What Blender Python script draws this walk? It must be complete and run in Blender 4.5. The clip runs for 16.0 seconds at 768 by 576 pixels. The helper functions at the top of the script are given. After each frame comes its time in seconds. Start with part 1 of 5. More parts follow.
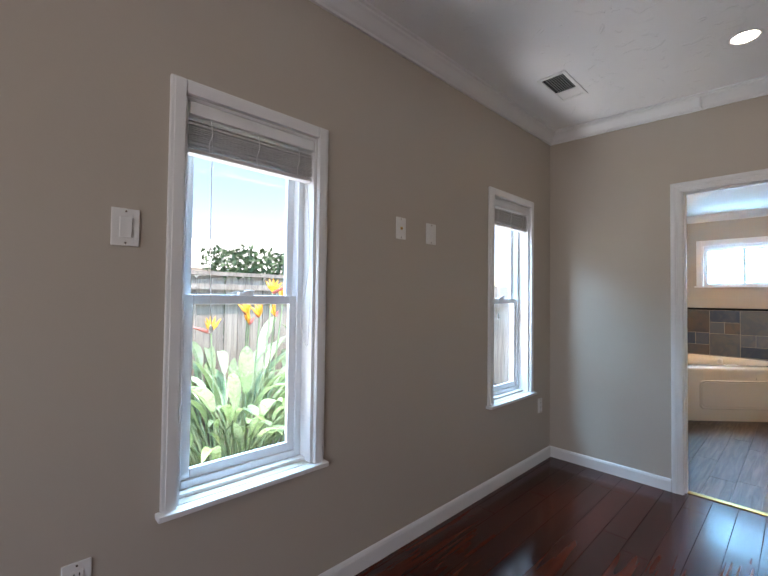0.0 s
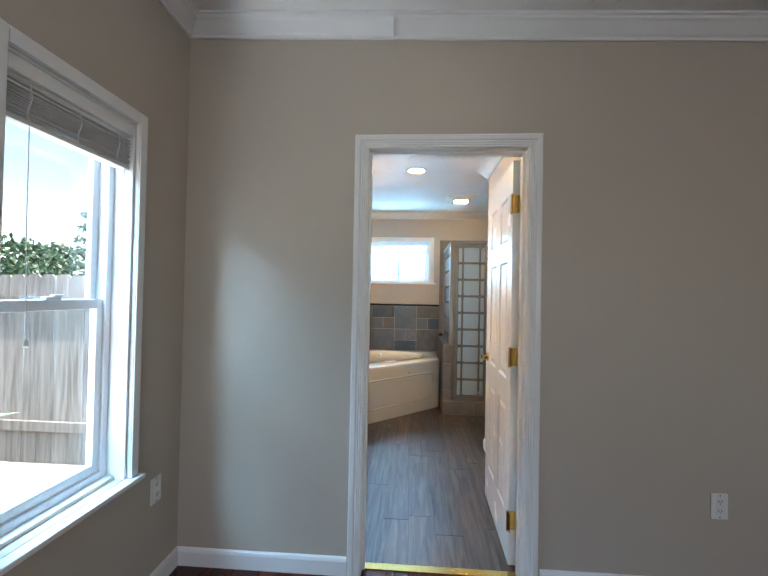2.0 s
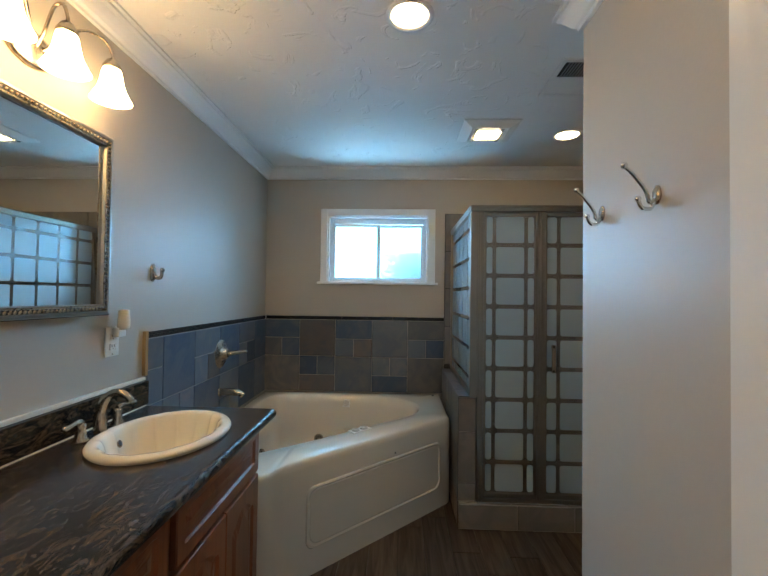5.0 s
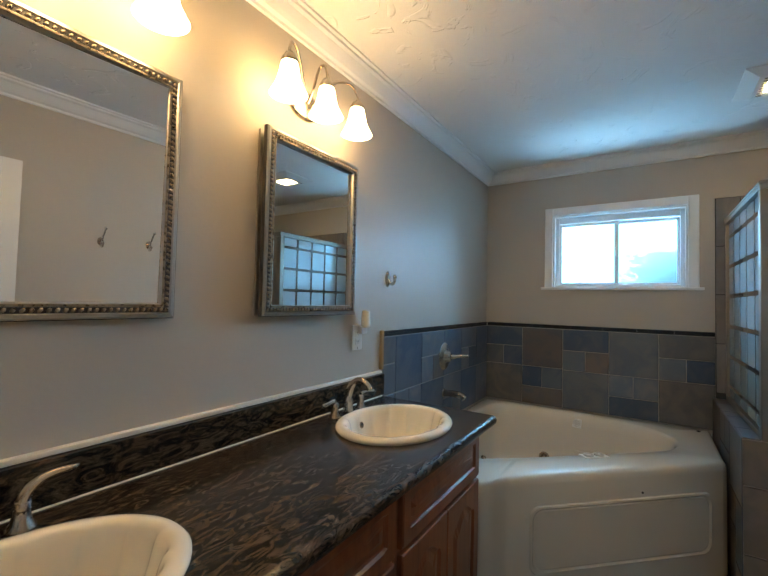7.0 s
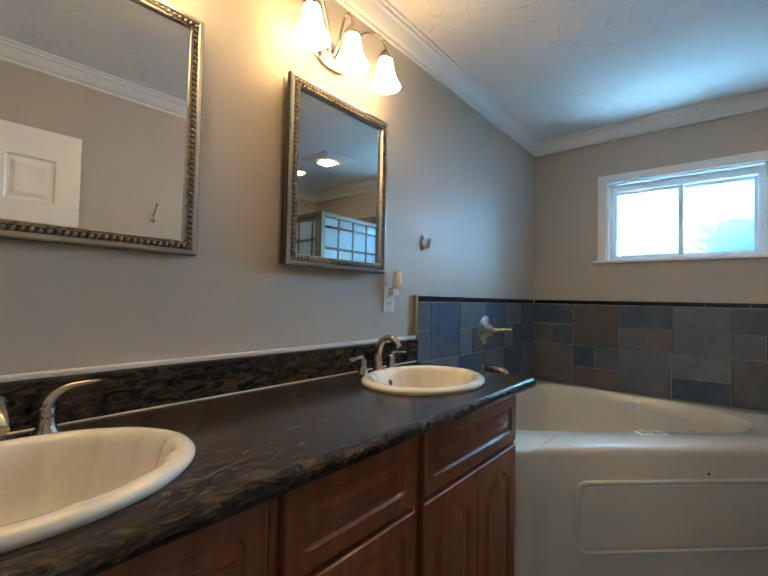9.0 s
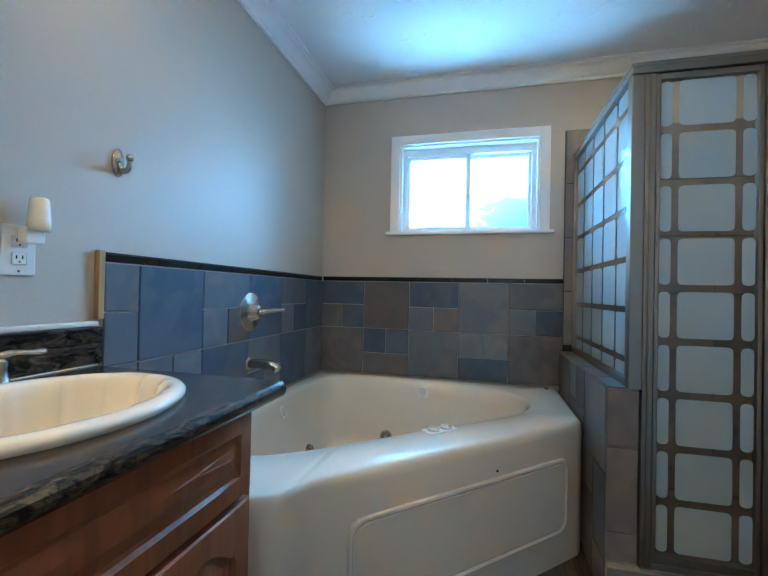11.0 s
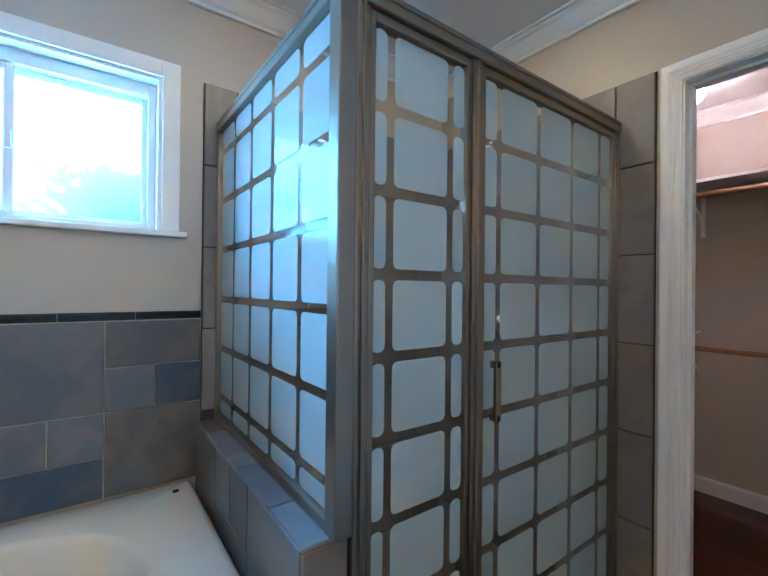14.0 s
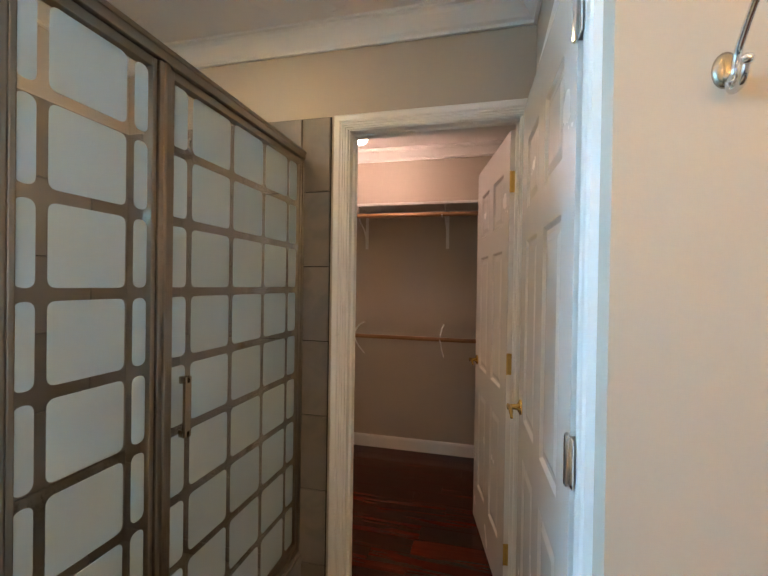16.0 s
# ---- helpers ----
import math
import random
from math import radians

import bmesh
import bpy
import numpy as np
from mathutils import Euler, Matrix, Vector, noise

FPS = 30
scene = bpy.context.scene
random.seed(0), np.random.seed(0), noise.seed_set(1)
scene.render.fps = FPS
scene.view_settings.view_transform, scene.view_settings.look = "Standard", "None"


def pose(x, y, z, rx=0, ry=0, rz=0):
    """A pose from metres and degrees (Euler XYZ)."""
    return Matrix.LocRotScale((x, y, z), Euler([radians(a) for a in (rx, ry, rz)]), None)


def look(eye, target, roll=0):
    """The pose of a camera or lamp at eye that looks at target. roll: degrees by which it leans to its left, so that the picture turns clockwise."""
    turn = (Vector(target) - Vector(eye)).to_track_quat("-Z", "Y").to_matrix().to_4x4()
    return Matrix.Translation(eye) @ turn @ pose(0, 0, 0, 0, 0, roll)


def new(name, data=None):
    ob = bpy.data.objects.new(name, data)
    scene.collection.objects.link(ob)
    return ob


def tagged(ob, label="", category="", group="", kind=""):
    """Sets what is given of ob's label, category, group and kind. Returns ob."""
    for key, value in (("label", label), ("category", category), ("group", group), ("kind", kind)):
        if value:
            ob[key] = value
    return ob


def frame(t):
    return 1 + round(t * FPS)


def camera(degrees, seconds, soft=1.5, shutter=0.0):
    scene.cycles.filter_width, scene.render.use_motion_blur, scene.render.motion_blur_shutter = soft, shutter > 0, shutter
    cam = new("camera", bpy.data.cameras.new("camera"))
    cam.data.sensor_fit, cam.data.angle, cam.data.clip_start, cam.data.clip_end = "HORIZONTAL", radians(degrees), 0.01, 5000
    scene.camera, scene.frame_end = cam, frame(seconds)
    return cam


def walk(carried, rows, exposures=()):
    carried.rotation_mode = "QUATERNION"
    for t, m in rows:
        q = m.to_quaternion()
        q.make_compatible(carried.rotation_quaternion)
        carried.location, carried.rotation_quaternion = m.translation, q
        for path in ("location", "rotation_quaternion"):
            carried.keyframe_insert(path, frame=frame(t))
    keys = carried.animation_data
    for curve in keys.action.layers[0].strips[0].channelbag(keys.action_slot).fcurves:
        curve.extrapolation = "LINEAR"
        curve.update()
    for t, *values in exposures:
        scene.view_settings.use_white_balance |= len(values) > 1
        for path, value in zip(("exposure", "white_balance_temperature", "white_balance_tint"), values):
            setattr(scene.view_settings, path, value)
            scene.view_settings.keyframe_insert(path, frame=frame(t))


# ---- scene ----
cam = camera(87.1, 16.0)
PATH = [
    (0, (0.05, 0.138, 1.296), (1.437, 1.578, 1.345), 0.7),
    (0.5, (0.323, 0.24, 1.32), (2.047, 1.253, 1.352), 1.2),
    (1, (0.658, 0.345, 1.315), (2.551, 0.988, 1.341), 1.4),
    (1.5, (1.064, 0.422, 1.337), (3.032, 0.776, 1.366), 1.3),
    (2, (1.476, 0.489, 1.34), (3.471, 0.624, 1.372), 1.1),
    (2.5, (1.923, 0.47, 1.35), (3.922, 0.46, 1.378), 1.4),
    (3, (2.366, 0.476, 1.359), (4.364, 0.382, 1.384), 0.5),
    (5.5, (3.692, 0.489, 1.393), (5.677, 0.722, 1.448), 1.0),
    (6, (3.685, 0.477, 1.382), (5.607, 1.026, 1.451), 1.1),
    (6.5, (3.675, 0.485, 1.374), (5.488, 1.326, 1.441), 1.2),
    (7, (3.658, 0.487, 1.369), (5.335, 1.574, 1.435), 1.3),
    (7.5, (3.645, 0.475, 1.361), (5.191, 1.743, 1.422), 1.3),
    (8, (3.63, 0.445, 1.299), (5.079, 1.821, 1.359), 1.2),
    (10.5, (4.271, 0.485, 1.129), (6.112, 1.266, 1.157), 1.2),
    (11, (4.483, 0.557, 1.113), (6.424, 1.039, 1.135), 1.2),
    (11.5, (4.705, 0.597, 1.118), (6.702, 0.706, 1.143), 1.2),
    (12, (4.879, 0.6, 1.149), (6.873, 0.453, 1.168), 1.0),
    (12.5, (5.042, 0.614, 1.189), (7.008, 0.248, 1.205), 0.8),
    (13, (5.161, 0.616, 1.23), (7.05, -0.041, 1.252), 0.8),
    (13.5, (5.27, 0.546, 1.269), (7.046, -0.372, 1.298), 0.8),
    (14, (5.38, 0.462, 1.303), (6.991, -0.723, 1.31), 0.6),
    (14.5, (5.44, 0.429, 1.313), (6.896, -0.941, 1.325), 0.4),
    (15, (5.453, 0.439, 1.342), (6.692, -1.131, 1.342), 0.3),
    (15.5, (5.397, 0.458, 1.344), (6.323, -1.315, 1.346), 0.4),
    (16, (5.31, 0.487, 1.366), (5.791, -1.455, 1.349), 0.9),
]
walk(cam, [(t, look(eye, target, roll)) for t, eye, target, roll in PATH], [(0.0, 1.38, 6700, 18), (1.0, 1.58, 6700, 18), (2.0, 1.5, 6300, 11), (3.0, 1.35, 6150, 9), (5.5, 0.35, 6000, 6), (8.0, 0.4, 6000, 7), (10.5, 0.9, 5400, 4), (12.0, 1.2, 4750, 2), (14.0, 1.35, 4850, 5), (14.6, 1.55, 5200, 8), (15.4, 1.6, 5300, 9), (16.0, 1.4, 6800, 11)])

# ---- world, sun ----
world = bpy.data.worlds.new("sky")
scene.world = world
world.use_nodes = True
wn = world.node_tree
sky = wn.nodes.new("ShaderNodeTexSky")
sky.sky_type, sky.sun_disc = "NISHITA", False
sky.sun_elevation, sky.sun_rotation = radians(70), radians(200)
wn.links.new(sky.outputs[0], wn.nodes["Background"].inputs[0])
wn.nodes["Background"].inputs[1].default_value = 0.15
sun = new("sun", bpy.data.lights.new("sun", "SUN"))
sun.data.energy, sun.data.angle, sun.data.color = 5.0, radians(0.5), (1.0, 0.95, 0.88)
sun.matrix_world = look((0, 0, 20), (0.34 * math.sin(radians(20)), 0.34 * math.cos(radians(20)), 20 - 0.94))

# area lamp added for the sky's light, outside the frosted bathroom panes and the shrub
lamp = new("window_sky_fill", bpy.data.lights.new("window_sky_fill", "AREA"))
lamp.data.shape, lamp.data.size, lamp.data.size_y = "RECTANGLE", 2.4, 1.9
lamp.data.energy, lamp.data.color = 520.0, (0.33, 0.67, 1.0)
lamp.matrix_world = look((8.7, 0.675, 2.15), (7.1, 0.675, 1.80))

# added lamp that boosts the light from the sunlit ground up through that window
lamp = new("yard_bounce_fill", bpy.data.lights.new("yard_bounce_fill", "AREA"))
lamp.data.shape, lamp.data.size, lamp.data.size_y = "RECTANGLE", 2.2, 1.1
lamp.data.energy, lamp.data.color = 190.0, (0.35, 0.70, 1.0)
lamp.matrix_world = look((8.0, 0.675, 0.5), (7.1, 0.675, 1.85))

# fill lamp added in a made-up opening in the bedroom wall behind the walk
lamp = new("rear_fill_lamp", bpy.data.lights.new("rear_fill_lamp", "AREA"))
lamp.data.shape, lamp.data.size, lamp.data.size_y = "RECTANGLE", 2.9, 1.1
lamp.data.energy, lamp.data.color = 15.0, (0.97, 0.96, 1.0)
lamp.matrix_world = look((-2.66, -0.7, 1.55), (0.0, -0.7, 2.6))

# lamps added over the side yard to boost the sky's light through each bedroom window
for wx in (0.78, 2.76):
    lamp = new("yard_sky_fill", bpy.data.lights.new("yard_sky_fill", "AREA"))
    lamp.data.shape, lamp.data.size, lamp.data.size_y = "RECTANGLE", 1.7, 1.1
    lamp.data.energy, lamp.data.color = 115.0, (0.38, 0.70, 1.0)
    lamp.matrix_world = look((wx, 2.70, 2.95), (wx, 1.2, 0.9))

# hidden lamps added below each bedroom window to boost the sunlit gravel's upward light
for wx in (0.78, 2.76):
    lamp = new("gravel_bounce_fill", bpy.data.lights.new("gravel_bounce_fill", "AREA"))
    lamp.data.shape, lamp.data.size, lamp.data.size_y = "RECTANGLE", 1.5, 0.6
    lamp.data.energy, lamp.data.color = 34.0, (0.90, 0.96, 1.0)
    lamp.matrix_world = look((wx, 2.25, -0.05), (wx, 1.5, 1.3))

# ---- materials ----
def material(name, base=(0.8, 0.8, 0.8), rough=0.5, metal=0.0, var=0.06, scale=6.0, bump=0.05, fine=180.0, spec=0.5, coat=0.0, random_tone=0.0):
    m = bpy.data.materials.new(name)
    m.use_nodes = True
    t = m.node_tree
    b = t.nodes["Principled BSDF"]
    n, l = t.nodes.new, t.links.new
    co = n("ShaderNodeTexCoord").outputs["Object"]
    big = n("ShaderNodeTexNoise"); big.inputs["Scale"].default_value = scale; big.inputs["Detail"].default_value = 4
    sm = n("ShaderNodeTexNoise"); sm.inputs["Scale"].default_value = fine; sm.inputs["Detail"].default_value = 3
    l(co, big.inputs["Vector"]); l(co, sm.inputs["Vector"])
    mix = n("ShaderNodeMix"); mix.data_type = "RGBA"
    mix.inputs[6].default_value = (*[c * (1 - var) for c in base], 1)
    mix.inputs[7].default_value = (*[min(1, c * (1 + var)) for c in base], 1)
    l(big.outputs[0], mix.inputs[0])
    out = mix.outputs[2]
    if random_tone:
        info = n("ShaderNodeObjectInfo")
        hsv = n("ShaderNodeHueSaturation")
        mr = n("ShaderNodeMapRange")
        mr.inputs[3].default_value, mr.inputs[4].default_value = 1 - random_tone, 1 + random_tone
        l(info.outputs["Random"], mr.inputs[0]); l(mr.outputs[0], hsv.inputs["Value"]); l(out, hsv.inputs["Color"])
        out = hsv.outputs[0]
    l(out, b.inputs["Base Color"])
    rr = n("ShaderNodeMapRange")
    rr.inputs[3].default_value, rr.inputs[4].default_value = rough * 0.85, min(1, rough * 1.15)
    l(big.outputs[0], rr.inputs[0]); l(rr.outputs[0], b.inputs["Roughness"])
    b.inputs["Metallic"].default_value = metal
    b.inputs["Specular IOR Level"].default_value = spec
    b.inputs["Coat Weight"].default_value = coat
    b.inputs["Coat Roughness"].default_value = 0.08
    if bump:
        bp = n("ShaderNodeBump"); bp.inputs["Strength"].default_value = bump; bp.inputs["Distance"].default_value = 0.004
        l(sm.outputs[0], bp.inputs["Height"]); l(bp.outputs[0], b.inputs["Normal"])
    return m


def wood(name, dark, light, rough, along="X", coat=0.0, grain=1.0, tone=0.25, bump=0.08):
    """Grain stretched along one axis, each piece shifted by its own random number."""
    m = bpy.data.materials.new(name)
    m.use_nodes = True
    t = m.node_tree
    b = t.nodes["Principled BSDF"]
    n, l = t.nodes.new, t.links.new
    co = n("ShaderNodeTexCoord")
    info = n("ShaderNodeObjectInfo")
    add = n("ShaderNodeVectorMath"); add.operation = "ADD"
    sc = n("ShaderNodeVectorMath"); sc.operation = "SCALE"; sc.inputs[0].default_value = (37, 53, 71)
    l(info.outputs["Random"], sc.inputs["Scale"]); l(co.outputs["Object"], add.inputs[0]); l(sc.outputs[0], add.inputs[1])
    mp = n("ShaderNodeMapping")
    k = {"X": (1.2, 16, 16), "Y": (16, 1.2, 16), "Z": (16, 16, 1.2)}[along]
    mp.inputs["Scale"].default_value = [v * grain for v in k]
    l(add.outputs[0], mp.inputs["Vector"])
    a = n("ShaderNodeTexNoise"); a.inputs["Scale"].default_value = 1.6; a.inputs["Detail"].default_value = 6; a.inputs["Distortion"].default_value = 0.8
    c = n("ShaderNodeTexNoise"); c.inputs["Scale"].default_value = 9; c.inputs["Detail"].default_value = 3
    l(mp.outputs[0], a.inputs["Vector"]); l(mp.outputs[0], c.inputs["Vector"])
    ramp = n("ShaderNodeValToRGB")
    ramp.color_ramp.elements[0].position, ramp.color_ramp.elements[1].position = 0.3, 0.7
    ramp.color_ramp.elements[0].color, ramp.color_ramp.elements[1].color = (*dark, 1), (*light, 1)
    l(a.outputs[0], ramp.inputs[0])
    hsv = n("ShaderNodeHueSaturation")
    mr = n("ShaderNodeMapRange"); mr.inputs[3].default_value, mr.inputs[4].default_value = 1 - tone, 1 + tone
    l(info.outputs["Random"], mr.inputs[0]); l(mr.outputs[0], hsv.inputs["Value"]); l(ramp.outputs[0], hsv.inputs["Color"])
    l(hsv.outputs[0], b.inputs["Base Color"])
    b.inputs["Roughness"].default_value = rough
    b.inputs["Coat Weight"].default_value = coat
    b.inputs["Coat Roughness"].default_value = 0.12
    bp = n("ShaderNodeBump"); bp.inputs["Strength"].default_value = bump; bp.inputs["Distance"].default_value = 0.003
    l(c.outputs[0], bp.inputs["Height"]); l(bp.outputs[0], b.inputs["Normal"])
    return m


def glow(name, colour, strength):
    m = bpy.data.materials.new(name)
    m.use_nodes = True
    b = m.node_tree.nodes["Principled BSDF"]
    b.inputs["Base Color"].default_value = (0.9, 0.88, 0.84, 1)
    b.inputs["Emission Color"].default_value = (*colour, 1)
    b.inputs["Emission Strength"].default_value = strength
    return m


def gloss_share(t):
    """How much a glass face mirrors: little head-on, much at a glance."""
    n, l = t.nodes.new, t.links.new
    w = n("ShaderNodeLayerWeight"); w.inputs[0].default_value = 0.5
    p = n("ShaderNodeMath"); p.operation = "POWER"; p.inputs[1].default_value = 4.0
    a = n("ShaderNodeMath"); a.operation = "MULTIPLY_ADD"; a.inputs[1].default_value, a.inputs[2].default_value = 0.9, 0.05
    l(w.outputs["Facing"], p.inputs[0]); l(p.outputs[0], a.inputs[0])
    return a


def clear_glass(name, gloss=0.10, tint=(1, 1, 1)):
    m = bpy.data.materials.new(name)
    m.use_nodes = True
    t = m.node_tree
    t.nodes.remove(t.nodes["Principled BSDF"])
    n, l = t.nodes.new, t.links.new
    a = n("ShaderNodeBsdfTransparent"); a.inputs[0].default_value = (*tint, 1)
    g = n("ShaderNodeBsdfGlossy"); g.inputs["Roughness"].default_value = 0.02
    f = gloss_share(t)
    x = n("ShaderNodeMixShader")
    l(f.outputs[0], x.inputs[0]); l(a.outputs[0], x.inputs[1]); l(g.outputs[0], x.inputs[2])
    l(x.outputs[0], t.nodes["Material Output"].inputs[0])
    return m


def frosted(name, colour, through_share, gloss=0.12, see=0.0, rough=0.5):
    """Etched glass: scatters light to both sides, with a little gloss; see: share that passes as a blurred view."""
    m = bpy.data.materials.new(name)
    m.use_nodes = True
    t = m.node_tree
    t.nodes.remove(t.nodes["Principled BSDF"])
    n, l = t.nodes.new, t.links.new
    d = n("ShaderNodeBsdfDiffuse"); d.inputs[0].default_value = (*colour, 1)
    tr = n("ShaderNodeBsdfTranslucent"); tr.inputs[0].default_value = (*colour, 1)
    x = n("ShaderNodeMixShader"); x.inputs[0].default_value = through_share
    l(d.outputs[0], x.inputs[1]); l(tr.outputs[0], x.inputs[2])
    out = x.outputs[0]
    if see:
        r = n("ShaderNodeBsdfRefraction"); r.inputs["Roughness"].default_value = rough; r.inputs["IOR"].default_value = 1.15; r.inputs["Color"].default_value = (*colour, 1)
        y = n("ShaderNodeMixShader"); y.inputs[0].default_value = see
        l(out, y.inputs[1]); l(r.outputs[0], y.inputs[2]); out = y.outputs[0]
    g = n("ShaderNodeBsdfGlossy"); g.inputs["Roughness"].default_value = 0.04
    z = n("ShaderNodeMixShader")
    f = gloss_share(t)
    l(f.outputs[0], z.inputs[0]); l(out, z.inputs[1]); l(g.outputs[0], z.inputs[2])
    l(z.outputs[0], t.nodes["Material Output"].inputs[0])
    return m


def stone_top(name):
    m = material(name, (0.03, 0.024, 0.02), 0.20, var=0.3, scale=14, bump=0.0, coat=0.0, spec=0.35)
    t = m.node_tree
    n, l = t.nodes.new, t.links.new
    co = n("ShaderNodeTexCoord").outputs["Object"]
    mp = n("ShaderNodeMapping"); mp.inputs["Scale"].default_value = (3.6, 10, 10); mp.inputs["Rotation"].default_value = (0, 0, 0.35)
    l(co, mp.inputs[0])
    a = n("ShaderNodeTexNoise"); a.inputs["Scale"].default_value = 3.2; a.inputs["Detail"].default_value = 9; a.inputs["Roughness"].default_value = 0.72; a.inputs["Distortion"].default_value = 2.4
    l(mp.outputs[0], a.inputs["Vector"])
    r = n("ShaderNodeValToRGB")
    e = r.color_ramp.elements
    e[0].position, e[0].color = 0.43, (0.009, 0.007, 0.006, 1)
    e[1].position, e[1].color = 0.72, (0.24, 0.17, 0.105, 1)
    k = e.new(0.515); k.color = (0.034, 0.023, 0.015, 1)
    k = e.new(0.565); k.color = (0.085, 0.058, 0.036, 1)
    k = e.new(0.60); k.color = (0.050, 0.034, 0.023, 1)
    l(a.outputs[0], r.inputs[0]); l(r.outputs[0], t.nodes["Principled BSDF"].inputs["Base Color"])
    return m


def slate(name, base, second):
    """Cloudy glazed tile: two tones in soft patches, fine speckle, a little relief."""
    m = material(name, base, 0.32, var=0.12, scale=9, bump=0.12, fine=60)
    t = m.node_tree
    n, l = t.nodes.new, t.links.new
    co = n("ShaderNodeTexCoord").outputs["Object"]
    info = n("ShaderNodeObjectInfo")
    ad = n("ShaderNodeVectorMath"); ad.operation = "ADD"
    l(co, ad.inputs[0]); l(info.outputs["Random"], ad.inputs[1])
    a = n("ShaderNodeTexNoise"); a.inputs["Scale"].default_value = 7; a.inputs["Detail"].default_value = 6; a.inputs["Distortion"].default_value = 1.2
    l(ad.outputs[0], a.inputs["Vector"])
    r = n("ShaderNodeValToRGB")
    e = r.color_ramp.elements
    e[0].position, e[0].color = 0.40, (*base, 1)
    e[1].position, e[1].color = 0.62, (*second, 1)
    hs = n("ShaderNodeHueSaturation")
    mr = n("ShaderNodeMapRange"); mr.inputs[3].default_value, mr.inputs[4].default_value = 0.82, 1.2
    l(info.outputs["Random"], mr.inputs[0]); l(mr.outputs[0], hs.inputs["Value"])
    l(a.outputs[0], r.inputs[0]); l(r.outputs[0], hs.inputs["Color"]); l(hs.outputs[0], t.nodes["Principled BSDF"].inputs["Base Color"])
    return m


def plaster_ceiling(name):
    m = material(name, (0.83, 0.82, 0.80), 0.62, var=0.04, scale=3, bump=0.0, spec=0.25)
    t = m.node_tree
    n, l = t.nodes.new, t.links.new
    co = n("ShaderNodeTexCoord").outputs["Object"]
    a = n("ShaderNodeTexNoise"); a.inputs["Scale"].default_value = 7; a.inputs["Detail"].default_value = 3; a.inputs["Distortion"].default_value = 1.5
    l(co, a.inputs["Vector"])
    r = n("ShaderNodeValToRGB")
    r.color_ramp.elements[0].position, r.color_ramp.elements[1].position = 0.60, 0.66
    l(a.outputs[0], r.inputs[0])
    bp = n("ShaderNodeBump"); bp.inputs["Strength"].default_value = 0.6; bp.inputs["Distance"].default_value = 0.004
    l(r.outputs[0], bp.inputs["Height"]); l(bp.outputs[0], t.nodes["Principled BSDF"].inputs["Normal"])
    return m


WALL = material("beige_wall_paint", (0.50, 0.445, 0.375), 0.46, var=0.03, scale=1.5, bump=0.10, fine=90, spec=0.35)
CEIL = plaster_ceiling("textured_ceiling_paint")
TRIM = material("white_trim_paint", (0.80, 0.80, 0.79), 0.30, var=0.03, scale=8, bump=0.03)
VINYL = material("white_vinyl", (0.80, 0.82, 0.84), 0.32, var=0.02, bump=0.0)
DOORP = material("white_door_paint", (0.80, 0.79, 0.77), 0.26, var=0.03, scale=5, bump=0.04, fine=70)
CHERRY = wood("cherry_floorboard", (0.024, 0.0034, 0.0016), (0.092, 0.013, 0.0045), 0.17, "X", coat=0.2, tone=0.35, bump=0.03)
CHERRY.node_tree.nodes["Principled BSDF"].inputs["Specular IOR Level"].default_value = 0.28
GREYPLANK = wood("grey_brown_plank", (0.046, 0.031, 0.023), (0.145, 0.108, 0.083), 0.36, "X", grain=1.5, tone=0.22)
GREYPLANK.node_tree.nodes["Principled BSDF"].inputs["Specular IOR Level"].default_value = 0.3
SUBFLOOR = material("dark_joint", (0.02, 0.012, 0.01), 0.7)
CABINET = wood("cherry_cabinet_wood", (0.16, 0.050, 0.019), (0.29, 0.10, 0.040), 0.30, "Z", coat=0.25, tone=0.06, bump=0.04)
ROD = wood("oak_rod", (0.30, 0.15, 0.06), (0.48, 0.27, 0.12), 0.4, "X")
EDGEWOOD = wood("raw_wood_strip", (0.42, 0.24, 0.08), (0.60, 0.38, 0.15), 0.5, "Z")
COUNTER = stone_top("dark_marbled_laminate")
PORCELAIN = material("biscuit_porcelain", (0.78, 0.72, 0.60), 0.06, var=0.02, bump=0.0, coat=0.4)
TUBM = material("almond_acrylic", (0.74, 0.68, 0.57), 0.16, var=0.02, bump=0.0, coat=0.3)
NICKEL = material("brushed_nickel", (0.46, 0.40, 0.33), 0.26, 1.0, var=0.06, bump=0.02)
BRONZEAL = material("bronze_aluminium", (0.32, 0.275, 0.225), 0.34, 1.0, var=0.06, scale=20, bump=0.02)
CHROME = material("chrome", (0.75, 0.75, 0.75), 0.08, 1.0, var=0.02, bump=0.0)
BRASS = material("polished_brass", (0.72, 0.50, 0.16), 0.18, 1.0, var=0.06, bump=0.0)
SILVER = material("antique_silver", (0.44, 0.42, 0.39), 0.30, 1.0, var=0.12, scale=60, bump=0.0)
BEAD = material("tarnished_beading", (0.30, 0.25, 0.19), 0.28, 1.0, var=0.4, scale=90, bump=0.0)
DARKGROUT = material("dark_grout", (0.045, 0.04, 0.036), 0.9, bump=0.2)
DARKFRAME = material("dark_frame_edge", (0.05, 0.045, 0.045), 0.4)
MIRROR = material("mirror_silver", (0.86, 0.88, 0.87), 0.01, 1.0, var=0.0, bump=0.0)
S_BLUE = slate("slate_blue_tile", (0.055, 0.080, 0.125), (0.095, 0.110, 0.135))
